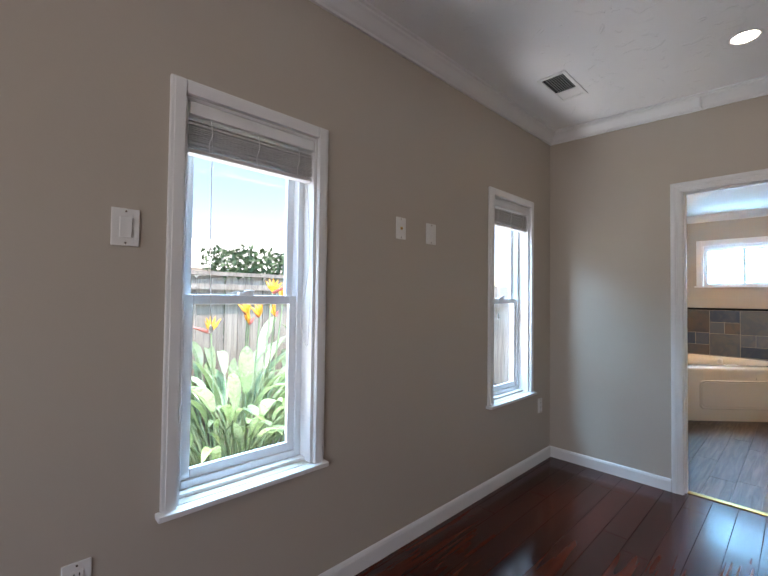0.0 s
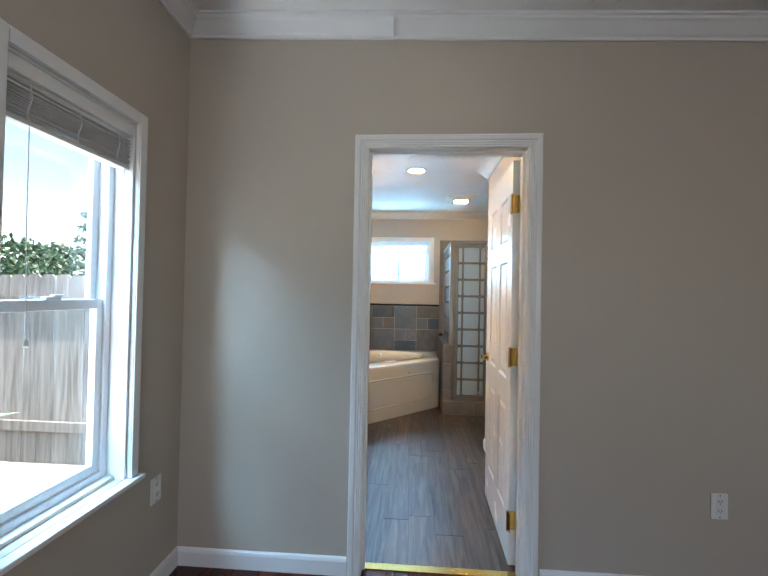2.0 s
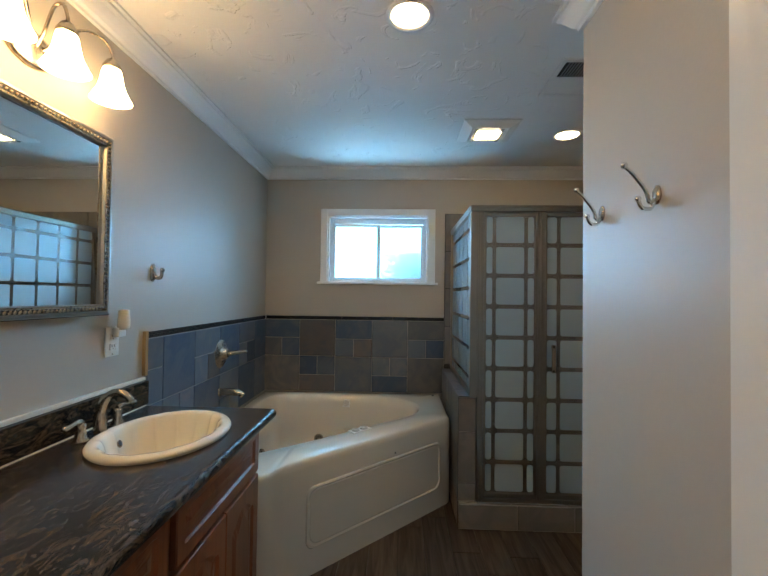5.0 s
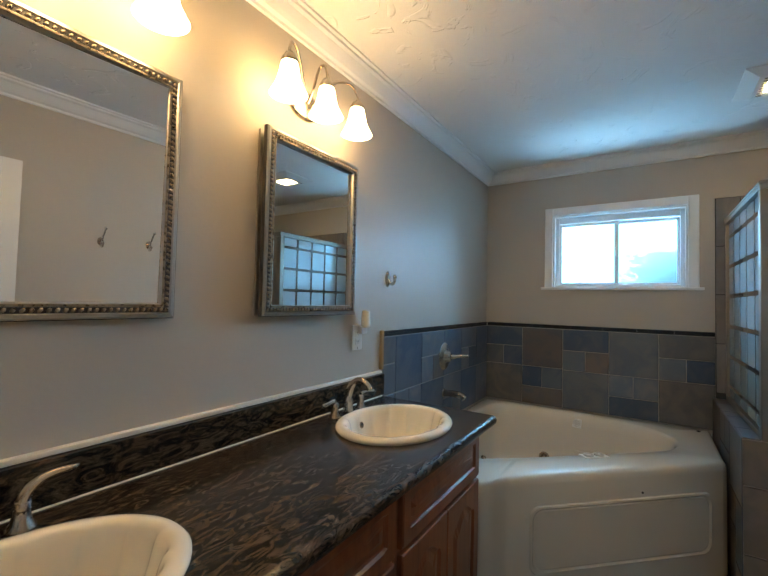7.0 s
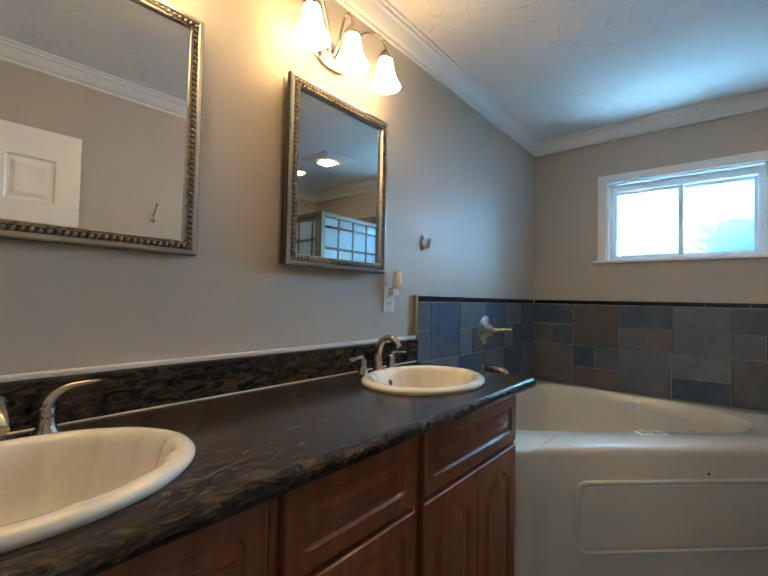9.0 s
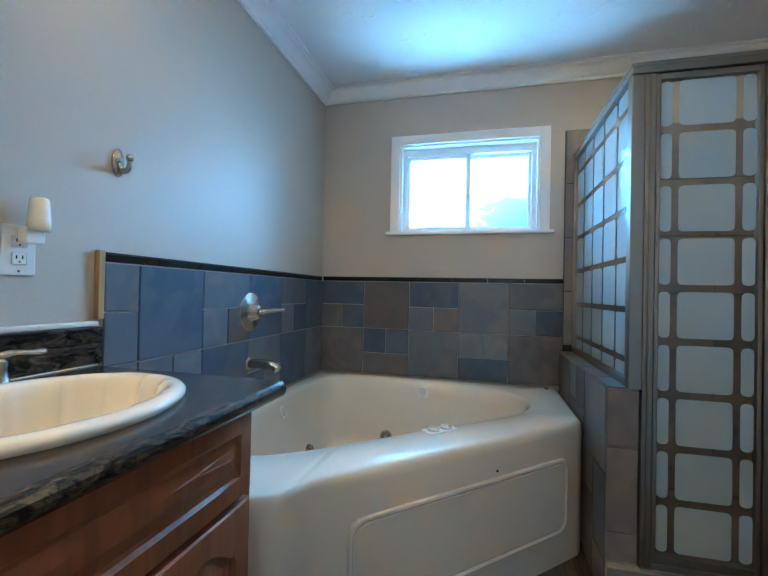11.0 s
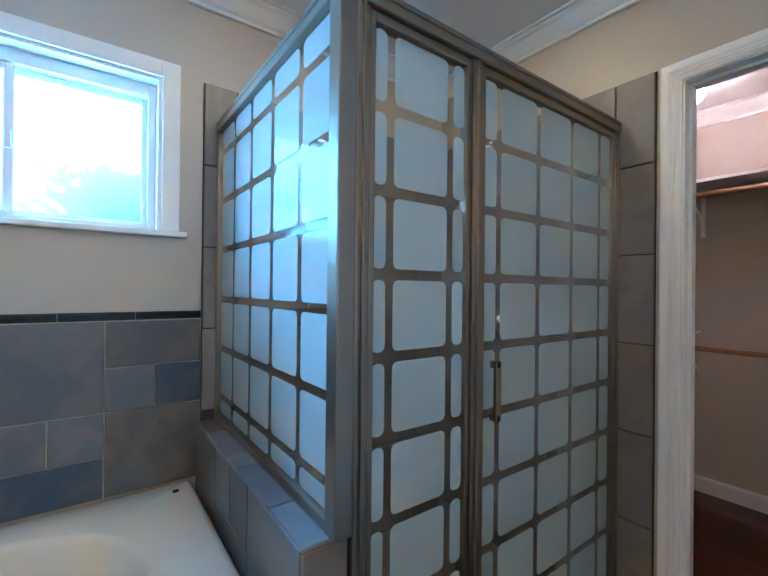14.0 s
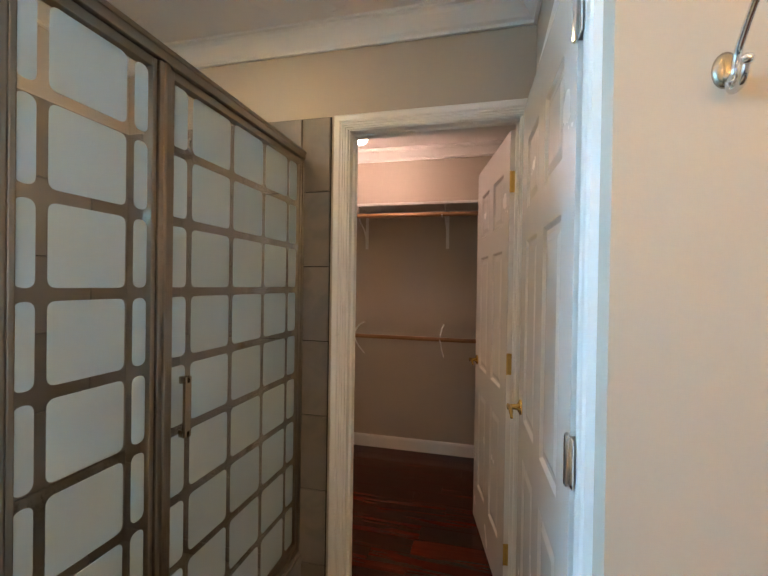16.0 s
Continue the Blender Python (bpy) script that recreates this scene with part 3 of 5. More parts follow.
for nm, x, s0, s1 in (("sliding_sash", 7.130, ym - 0.016, b - f + 0.008), ("fixed_sash", 7.158, a + f - 0.008, ym + 0.016)):
    bot, head, st = lo + 0.011, hi - f - 0.022, 0.026
    s = part(nm, boxes((x, x + 0.022, s0, s0 + st, bot, head), (x, x + 0.022, s1 - st, s1, bot, head), (x, x + 0.022, s0 + st, s1 - st, bot, bot + 0.014), (x, x + 0.022, s0 + st, s1 - st, head - 0.022, head), bevel=0.003), VINYL, bw)
    g = part("pane", boxes((x + 0.009, x + 0.013, s0 + st - 0.002, s1 - st + 0.002, bot + 0.012, head - 0.020)), OBSCURE, s, "frosted glass pane")
    g.visible_shadow = False
part("latch", boxes((7.118, 7.130, ym - 0.01, ym + 0.006, 1.74, 1.80), bevel=0.003), VINYL, bw)


# ---- doors ----
def panel_door(w, h, t=0.035):
    """A six-panel leaf: x 0..w from the hinge, y -t/2..t/2, z 0..h, the panels sunk and raised again on both faces."""
    bm = bmesh.new()
    s, r = 0.11, 0.10
    m = (w - 2 * s - r) / 2
    xs = [0, s, s + m, s + m + r, w - s, w]
    zs = [0, 0.22, 0.22 + 0.55, 0.90, 0.90 + 0.62, 1.63, 1.63 + 0.235, h]
    zs = [z * h / 2.02 if z != h else h for z in zs]
    def quad(p, side):
        vs = [bm.verts.new(q) for q in (p if side > 0 else p[::-1])]
        bm.faces.new(vs)
    for side in (-1, 1):
        y = side * t / 2
        for i in range(5):
            for j in range(7):
                x0, x1, z0, z1 = xs[i], xs[i + 1], zs[j], zs[j + 1]
                if i in (1, 3) and j in (1, 3, 5):
                    loops = [[(x0 + d, y - side * e, z0 + d), (x1 - d, y - side * e, z0 + d), (x1 - d, y - side * e, z1 - d), (x0 + d, y - side * e, z1 - d)] for d, e in ((0, 0), (0.010, 0.008), (0.022, 0.008), (0.042, 0.002))]
                    for la, lb in zip(loops, loops[1:]):
                        for k in range(4):
                            quad([la[k], la[(k + 1) % 4], lb[(k + 1) % 4], lb[k]], side)
                    quad(loops[-1], side)
                else:
                    quad([(x0, y, z0), (x1, y, z0), (x1, y, z1), (x0, y, z1)], side)
    e = t / 2
    for p in ([(0, -e, 0), (0, e, 0), (0, e, h), (0, -e, h)], [(w, -e, 0), (w, e, 0), (w, e, h), (w, -e, h)], [(0, -e, h), (w, -e, h), (w, e, h), (0, e, h)], [(0, -e, 0), (w, -e, 0), (w, e, 0), (0, e, 0)]):
        quad(p, 1)
    bmesh.ops.remove_doubles(bm, verts=bm.verts, dist=0.0001)
    return bm


def lever(bm, side, t, x, z, toward):
    m = Matrix.Translation((x, side * t / 2, z)) @ pose(0, 0, 0, -90 * side)
    lathe(bm, [(0.027, 0.0), (0.027, 0.005), (0.018, 0.010), (0.010, 0.014), (0.009, 0.040), (0.012, 0.046), (0.004, 0.050)], m, 18)
    y = side * (t / 2 + 0.042)
    tube(bm, curve([(x, y, z), (x + toward * 0.03, y, z + 0.008), (x + toward * 0.06, y, z + 0.004), (x + toward * 0.09, y, z - 0.012)], 12), [0.008] * 5 + [0.007] * 5 + [0.005] * 3, 8)
    return bm


def door(name, label, w, h, m, hinge_side, hinges=(0.22, 1.03, 1.80), lever_z=0.93, hinge_mat=None):
    d = thing(name, label, "door", "panelled doors", at=m, kind="structure")
    t = 0.035
    part("leaf", panel_door(w, h), DOORP, d)
    hm = hinge_mat or BRASS
    hd = part("door_handle", lever(lever(bmesh.new(), 1, t, w - 0.06, lever_z, -1), -1, t, w - 0.06, lever_z, -1), BRASS, d, "polished brass lever handle", True)
    part("latch_plate", boxes((w - 0.001, w + 0.0015, -0.012, 0.012, lever_z - 0.03, lever_z + 0.03)), BRASS, d)
    for z in hinges:
        bm = bmesh.new()
        box(bm, -0.0025, 0.0, -t / 2 + 0.002, t / 2 + 0.001, z - 0.045, z + 0.045)
        lathe(bm, [(0.002, -0.052), (0.006, -0.047), (0.006, 0.047), (0.002, 0.052)], Matrix.Translation((-0.004, hinge_side * (t / 2 + 0.006), z)), 12)
        box(bm, -0.034, -0.004, hinge_side * (t / 2 + 0.002) - 0.0015, hinge_side * (t / 2 + 0.002) + 0.0015, z - 0.045, z + 0.045)
        part("hinge", bm, hm, d)
    return d


door("door_bathroom", "white six-panel door standing open against the hook wall", 0.735, 2.02, pose(3.545, -0.032, 0.008, 0, 0, -1.5), 1)
door("door_closet", "white six-panel closet door opened inward", 0.70, 2.015, pose(5.195, -1.298, 0.008, 0, 0, -78.5), -1, hinges=(0.22, 1.03, 1.80))
door("door_side", "closed white six-panel door with chrome hinges", 0.733, 2.015, pose(5.128, -0.348, 0.008, 0, 0, -87.5), 1, hinges=(0.25, 1.03, 1.87), hinge_mat=CHROME)


# ---- tub ----
TUB = [(5.405, 1.625), (5.405, 1.12), (5.43, 1.07), (5.535, 1.022), (6.385, 0.150), (6.43, 0.130), (7.055, 0.130), (7.055, 1.625)]
BASIN = [(5.66, 1.47), (5.62, 1.36), (5.66, 1.22), (5.80, 1.04), (6.36, 0.43), (6.47, 0.345), (6.60, 0.315), (6.74, 0.34), (6.87, 0.46), (6.95, 0.75), (6.965, 1.30), (6.93, 1.46), (6.82, 1.535), (6.3, 1.545), (5.80, 1.535)]


def ray_loop(poly, centre, angles):
    out = []
    for a in angles:
        d = Vector((math.cos(a), math.sin(a)))
        best = None
        for p, q in zip(poly, poly[1:] + poly[:1]):
            p, q = Vector(p) - centre, Vector(q) - centre
            e = q - p
            den = d.x * e.y - d.y * e.x
            if abs(den) < 1e-9:
                continue
            s, u = (p.x * e.y - p.y * e.x) / den, (p.x * d.y - p.y * d.x) / den
            if s > 0 and -1e-6 <= u <= 1 + 1e-6:
                best = s if best is None else max(best, s)
        out.append(centre + d * best)
    return out


def chaikin(poly, n):
    for _ in range(n):
        poly = [r for p, q in zip(poly, poly[1:] + poly[:1]) for r in ((0.75 * p[0] + 0.25 * q[0], 0.75 * p[1] + 0.25 * q[1]), (0.25 * p[0] + 0.75 * q[0], 0.25 * p[1] + 0.75 * q[1]))]
    return poly


def rings_mesh(rings, cap_last=True, cap_first=False):
    bm = bmesh.new()
    vs = [[bm.verts.new(p) for p in ring] for ring in rings]
    n = len(vs[0])
    for a, b in zip(vs, vs[1:]):
        for k in range(n):
            bm.faces.new((a[k], a[(k + 1) % n], b[(k + 1) % n], b[k]))
    if cap_last:
        bm.faces.new(vs[-1])
    if cap_first:
        bm.faces.new(vs[0])
    return bm


C = Vector((6.38, 1.05))
angles = sorted({round(math.atan2(p[1] - C.y, p[0] - C.x), 5) for p in TUB} | {round(-math.pi + 2 * math.pi * k / 120, 5) for k in range(120)})
outer = ray_loop(TUB, C, angles)
inner = ray_loop(chaikin(BASIN, 2), C, angles)


def shrunk(loop, k, z, centre=C):
    return [(*(centre + (p - centre) * k), z) for p in loop]


def inward(loop, d, z):
    return [(*(p - (p - C).normalized() * d), z) for p in loop]


tub = thing("corner_bathtub", "almond acrylic corner whirlpool tub set against slate tiles", "bathtub")
rings = [shrunk(outer, 1.0, 0.0), shrunk(outer, 1.0, 0.535), inward(outer, 0.004, 0.557), inward(outer, 0.014, 0.571), inward(outer, 0.030, 0.578), [(*p, 0.580) for p in inner], inward(inner, 0.010, 0.576), inward(inner, 0.022, 0.562)]
rings += [shrunk(inner, k, z) for k, z in ((0.945, 0.50), (0.915, 0.40), (0.885, 0.30), (0.85, 0.22), (0.78, 0.165), (0.68, 0.15))]
part("shell", rings_mesh(rings), TUBM, tub, smooth=True).modifiers.new("e", "EDGE_SPLIT").split_angle = radians(40)
# front apron: a sunk panel with a rounded groove
A0, A1 = Vector((5.535, 1.022)), Vector((6.385, 0.150))
ud = (A1 - A0).normalized()
nd = Vector((ud.y, -ud.x)) if Vector((ud.y, -ud.x)).dot(Vector((-1, -1))) > 0 else Vector((-ud.y, ud.x))


def on_apron(u, z, d):
    p = A0 + ud * u + nd * d
    return (p.x, p.y, z)


def rounded(u0, u1, v0, v1, r, n=6):
    out = []
    for cx, cy, a0 in ((u1 - r, v1 - r, 0), (u0 + r, v1 - r, 90), (u0 + r, v0 + r, 180), (u1 - r, v0 + r, 270)):
        out += [(cx + r * math.cos(radians(a0 + 90 * k / n)), cy + r * math.sin(radians(a0 + 90 * k / n))) for k in range(n + 1)]
    return out


U = (A1 - A0).length
loops = [[on_apron(u, z, d) for u, z in rounded(0.13 + i, U - 0.083 - i, 0.135 + i, 0.432 - i, 0.05)] for i, d in ((-0.008, 0.0005), (-0.004, 0.009), (0.004, 0.010), (0.010, 0.0035), (0.014, 0.0025), (0.018, 0.0055))]
part("access_panel", rings_mesh(loops), TUBM, tub, "recessed apron panel with rounded corners")
part("screw", lathe(bmesh.new(), [(0.005, 0), (0.005, 0.003), (0.001, 0.004)], Matrix.Translation(on_apron(U * 0.60, 0.462, 0.0)) @ nd.to_3d().to_track_quat("Z", "Y").to_matrix().to_4x4(), 10), DARK, tub)


def jet(bm, at, normal, r):
    m = Matrix.Translation(at) @ Vector(normal).to_track_quat("Z", "Y").to_matrix().to_4x4()
    return lathe(bm, [(r, -0.004), (r, 0.006), (r * 0.82, 0.011), (r * 0.62, 0.008), (r * 0.58, 0.003), (r * 0.40, 0.003), (r * 0.36, 0.014), (r * 0.2, 0.016)], m, 22)


def basin_at(angle, z):
    """A point of the basin's wall in a direction from the middle, at a height, and the way inward."""
    p = ray_loop(chaikin(BASIN, 2), C, [angle])[0]
    k = float(np.interp(z, [0.15, 0.165, 0.22, 0.30, 0.40, 0.50, 0.562], [0.68, 0.78, 0.85, 0.885, 0.915, 0.945, 0.965]))
    q = C + (p - C) * k
    return (q.x, q.y, z), (C - q).normalized()


# moulded seat across the far end of the basin, with a small jet in its face
seat_loop = [(p[0][0], p[0][1]) for p in (basin_at(radians(a), 0.33) for a in (-13, -20, -28, -36, -44, -52, -58))]
seat_c = sum((Vector(p) for p in seat_loop), Vector((0, 0))) / len(seat_loop)
seat_rings = [[(*(seat_c + (Vector(p) - seat_c) * k), z) for p in seat_loop] for k, z in ((1.03, 0.15), (1.01, 0.305), (0.99, 0.322), (0.95, 0.330))]
part("moulded_seat", rings_mesh(seat_rings), TUBM, tub, "raised moulded seat in the basin", True).modifiers.new("e", "EDGE_SPLIT").split_angle = radians(50)
sa, sb = Vector(seat_loop[0]), Vector(seat_loop[-1])
sn = Vector((-(sb - sa).y, (sb - sa).x)).normalized()
sn = sn if sn.dot(C - sa) > 0 else -sn
sp = sa.lerp(sb, 0.20) + sn * 0.004
part("jet", jet(bmesh.new(), (sp.x, sp.y, 0.245), (sn.x, sn.y, 0.1), 0.026), NICKEL, tub, "small round whirlpool jet", True)
for ang, z, r in ((70, 0.24, 0.036), (8, 0.24, 0.036)):
    p, nrm = basin_at(radians(ang), z)
    part("jet", jet(bmesh.new(), p, (nrm.x, nrm.y, 0.25), r), NICKEL, tub, "round whirlpool jet", True)
for ang, z in ((-15, 0.515), (97, 0.51)):
    p, nrm = basin_at(radians(ang), z)
    m = Matrix.Translation(p) @ Vector((nrm.x, nrm.y, 0.25)).to_track_quat("Z", "Y").to_matrix().to_4x4()
    bm = box(bmesh.new(), -0.032, 0.032, -0.032, 0.032, -0.004, 0.006, bevel=0.005)
    lathe(bm, [(0.023, 0.006), (0.023, 0.011), (0.016, 0.012), (0.014, 0.008), (0.004, 0.008)], Matrix(), 18)
    bm.transform(m)
    cover = part("suction_cover", bm, PLASTIC, tub, "square suction plate with a round grille")
    ring = lathe(bmesh.new(), [(0.0245, 0.006), (0.0245, 0.0125), (0.0215, 0.0130), (0.0205, 0.0118)], Matrix(), 18)
    lathe(ring, [(0.012, 0.006), (0.012, 0.0135), (0.004, 0.0145)], Matrix(), 14)
    ring.transform(m)
    part("grille_ring", ring, BLIND, cover)
ctl = Vector((6.075, 0.715))
m = pose(ctl.x, ctl.y, 0.579, 0, 0, math.degrees(math.atan2(ud.y, ud.x)))
bm = box(bmesh.new(), -0.070, 0.070, -0.030, 0.030, 0.0, 0.006, bevel=0.003)
bm.transform(m)
ctl_plate = part("air_control", bm, PLASTIC, tub, "white plate with two air dials")
for k in (-0.031, 0.031):
    bm = lathe(bmesh.new(), [(0.025, 0.006), (0.025, 0.012), (0.022, 0.014), (0.019, 0.012), (0.018, 0.007), (0.009, 0.0065)], m @ Matrix.Translation((k, 0, 0)), 20)
    dial = part("air_dial", bm, BLIND, ctl_plate, "ringed air dial", True)
    bm = box(bmesh.new(), -0.013, 0.013, -0.004, 0.004, 0.006, 0.013, bevel=0.002)
    bm.transform(m @ Matrix.Translation((k, 0, 0)) @ pose(0, 0, 0, 0, 0, 35 if k > 0 else -20))
    part("grip", bm, PLASTIC, ctl_plate)
part("deck_plug", lathe(bmesh.new(), [(0.011, 0), (0.011, 0.003), (0.004, 0.004)], Matrix.Translation((6.97, 0.20, 0.579)), 12), DARK, tub)

flt = thing("tub_filler", "brushed nickel tub spout on the tiled wall", "spout")
bm = lathe(bmesh.new(), [(0.030, 0.0), (0.030, 0.008), (0.020, 0.016)], pose(6.18, 1.632, 0.765, 90), 20)
tube(bm, curve([(6.18, 1.63, 0.765), (6.18, 1.56, 0.768), (6.18, 1.50, 0.762), (6.18, 1.475, 0.745)], 12), [0.022] * 8 + [0.019] * 5, 14)
part("spout", bm, NICKEL, flt, smooth=True)
vlv = thing("tub_valve", "round brushed nickel valve plate with a lever", "valve")
part("plate", lathe(bmesh.new(), [(0.096, 0.0), (0.096, 0.004), (0.084, 0.012), (0.046, 0.016), (0.040, 0.020), (0.034, 0.045), (0.026, 0.052), (0.004, 0.055)], pose(6.185, 1.632, 1.008, 90), 32), NICKEL, vlv, smooth=True)
part("lever", tube(bmesh.new(), curve([(6.185, 1.585, 1.008), (6.195, 1.555, 1.012), (6.215, 1.52, 1.016), (6.235, 1.475, 1.018)], 12), [0.017] * 4 + [0.013] * 5 + [0.010] * 4, 12), NICKEL, vlv, smooth=True)


# ---- shower ----
pony = structure("wall_pony", boxes((6.118, 7.07, 0.012, 0.112, 0, 0.782)), GROUT, "low tiled wall between the tub and the shower", "low wall")
curb = structure("shower_curb", boxes((6.092, 6.19, -1.19, 0.112, 0, 0.155)), GROUT, "raised tiled shower threshold", "curb")
structure("floor_shower", boxes((6.19, 7.07, -1.19, 0.012, 0, 0.05)), S_TAUPE, "taupe shower base", "floor")

shower = thing("shower_enclosure", "bronze-framed shower screen with etched glass squares", "shower enclosure")


def bars(rows, bevel=0.004):
    return boxes(*rows, bevel=bevel)


part("header_rail", bars([(6.09, 6.135, -1.188, 0.056, 1.915, 1.955), (6.086, 6.139, -1.188, 0.060, 1.938, 1.950)]), BRONZEAL, shower)
part("side_header_rail", bars([(6.135, 7.066, 0.012, 0.056, 1.915, 1.955), (6.139, 7.066, 0.008, 0.060, 1.938, 1.950)]), BRONZEAL, shower)
part("corner_post", bars([(6.095, 6.14, 0.010, 0.054, 0.786, 1.915)]), BRONZEAL, shower)
part("front_post", bars([(6.098, 6.135, -0.026, 0.009, 0.165, 1.915)]), BRONZEAL, shower)
part("post_rib", bars([(6.090, 6.0975, -0.010, -0.004, 0.165, 1.915)], 0.002), BRONZEAL, shower)
part("wall_post", bars([(7.036, 7.068, 0.014, 0.052, 0.786, 1.915)]), BRONZEAL, shower)
part("side_sill_rail", bars([(6.14, 7.036, 0.014, 0.052, 0.786, 0.815)]), BRONZEAL, shower)
part("bottom_rail", bars([(6.098, 6.135, -1.188, -0.026, 0.157, 0.185)]), BRONZEAL, shower)
part("mullion", bars([(6.096, 6.135, -0.392, -0.352, 0.185, 1.915), (6.089, 6.12, -0.378, -0.366, 0.185, 1.915)]), BRONZEAL, shower)
part("hinge_post", bars([(6.098, 6.135, -1.188, -1.158, 0.185, 1.915)]), BRONZEAL, shower)
bm = bmesh.new()
for k in range(110):
    z = 0.20 + k * 0.0155
    box(bm, 6.092, 6.0975, -1.176, -1.168, z, z + 0.009)
part("piano_hinge", bm, BRONZEAL, shower)["kind"] = "stuff"


def etched_cells(spans_u, spans_v, r, at, parent):
    """Each etched cell is a thin rounded plate on the clear pane; at: turns (u, v, depth) into a place."""
    for u0, u1 in spans_u:
        for v0, v1 in spans_v:
            rr = min(r, (u1 - u0) / 2.05, (v1 - v0) / 2.05)
            loop = rounded(u0, u1, v0, v1, rr, 3)
            bm = bmesh.new()
            a = [bm.verts.new(at(u, v, 0.0)) for u, v in loop]
            b = [bm.verts.new(at(u, v, 0.0012)) for u, v in loop]
            bm.faces.new(a); bm.faces.new(b)
            for k in range(len(loop)):
                bm.faces.new((a[k], a[(k + 1) % len(loop)], b[(k + 1) % len(loop)], b[k]))
            part("etched_square", bm, ETCHED, parent)


def spans(edges, gap, lo, hi):
    cuts = [lo] + list(edges) + [hi]
    out = []
    for i, (a, b) in enumerate(zip(cuts, cuts[1:])):
        p, q = a + (gap / 2 if i else 0), b - (gap / 2 if i < len(cuts) - 2 else 0)
        if q - p > 0.012:
            out.append((p, q))
    return out


rows_front = spans([0.397 + 0.188 * k - 0.188 for k in range(9)], 0.025, 0.205, 1.897)


def front_panel(name, y0, y1, cuts, label):
    f = part(name, bars([(6.102, 6.130, y1 - 0.014, y1, 0.187, 1.913), (6.102, 6.130, y0, y0 + 0.014, 0.187, 1.913), (6.102, 6.130, y0 + 0.014, y1 - 0.014, 1.890, 1.913), (6.102, 6.130, y0 + 0.014, y1 - 0.014, 0.187, 0.212)], 0.003), BRONZEAL, shower, label)
    g = part("pane", boxes((6.115, 6.119, y0 + 0.012, y1 - 0.012, 0.208, 1.893)), GLASS, f)
    etched_cells(spans(cuts, 0.022, y0 + 0.017, y1 - 0.017), [(max(a, 0.214), min(b, 1.886)) for a, b in rows_front], 0.015, lambda u, v, d: (6.1145 - d, u, v), f)
    return f


front_panel("fixed_panel", -0.350, -0.028, (-0.284, -0.092), "narrow fixed glass panel")
dr = front_panel("shower_door", -1.156, -0.394, (-1.062, -0.871, -0.674, -0.480), "hinged glass shower door")
bm = boxes((6.078, 6.088, -0.454, -0.430, 0.945, 1.110), (6.078, 6.104, -0.450, -0.434, 0.945, 0.965), (6.078, 6.104, -0.450, -0.434, 1.090, 1.110), bevel=0.003)
part("pull_handle", bm, NICKEL, dr, "brushed metal pull handle")
g = part("side_pane", boxes((6.138, 7.038, 0.031, 0.035, 0.812, 1.918)), GLASS, shower)
etched_cells(spans((6.315, 6.505, 6.690, 6.875), 0.024, 6.146, 7.032), spans((0.880, 1.068, 1.258, 1.450, 1.640, 1.830), 0.024, 0.820, 1.912), 0.015, lambda u, v, d: (u, 0.0355 + d, v), shower)
arm = thing("wall_shower", "chrome shower head on a curved arm", "shower head")
part("arm", tube(bmesh.new(), curve([(6.62, -1.178, 2.0), (6.62, -1.10, 2.01), (6.60, -1.04, 1.98)], 12), 0.010, 10), CHROME, arm, smooth=True)
part("head", lathe(bmesh.new(), [(0.012, 0.05), (0.018, 0.03), (0.042, 0.0), (0.042, -0.008), (0.004, -0.010)], pose(6.58, -1.0, 1.93, 35, 0, 0), 20), CHROME, arm, smooth=True)
sv = thing("shower_valve", "round chrome shower valve with a lever", "valve")
part("plate", lathe(bmesh.new(), [(0.08, 0.0), (0.08, 0.005), (0.06, 0.014), (0.03, 0.02), (0.026, 0.06), (0.004, 0.066)], pose(6.62, -1.178, 1.16, -90), 28), CHROME, sv, smooth=True)
part("lever", tube(bmesh.new(), [(6.62, -1.12, 1.16), (6.58, -1.115, 1.14), (6.55, -1.11, 1.10)], [0.010, 0.009, 0.006], 10), CHROME, sv, smooth=True)


# ---- vanity ----
top = thing("countertop", "dark marbled laminate countertop with a rolled front edge", "countertop")
prof = [(1.600, 0.855), (1.035, 0.855)] + [(1.035 + 0.020 * math.sin(a) * -1, 0.875 - 0.020 * math.cos(a)) for a in [math.pi * k / 8 for k in range(9)]] + [(1.600, 0.895)]
bm = bmesh.new()
ends = [[bm.verts.new((x, y, z)) for y, z in prof] for x in (3.534, 5.374)]
bm.faces.new(ends[0]); bm.faces.new(ends[1])
for k in range(1, len(prof) - 2):
    bm.faces.new((ends[0][k], ends[0][k + 1], ends[1][k + 1], ends[1][k]))
bm.faces.new((ends[0][-1], ends[0][0], ends[1][0], ends[1][-1]))
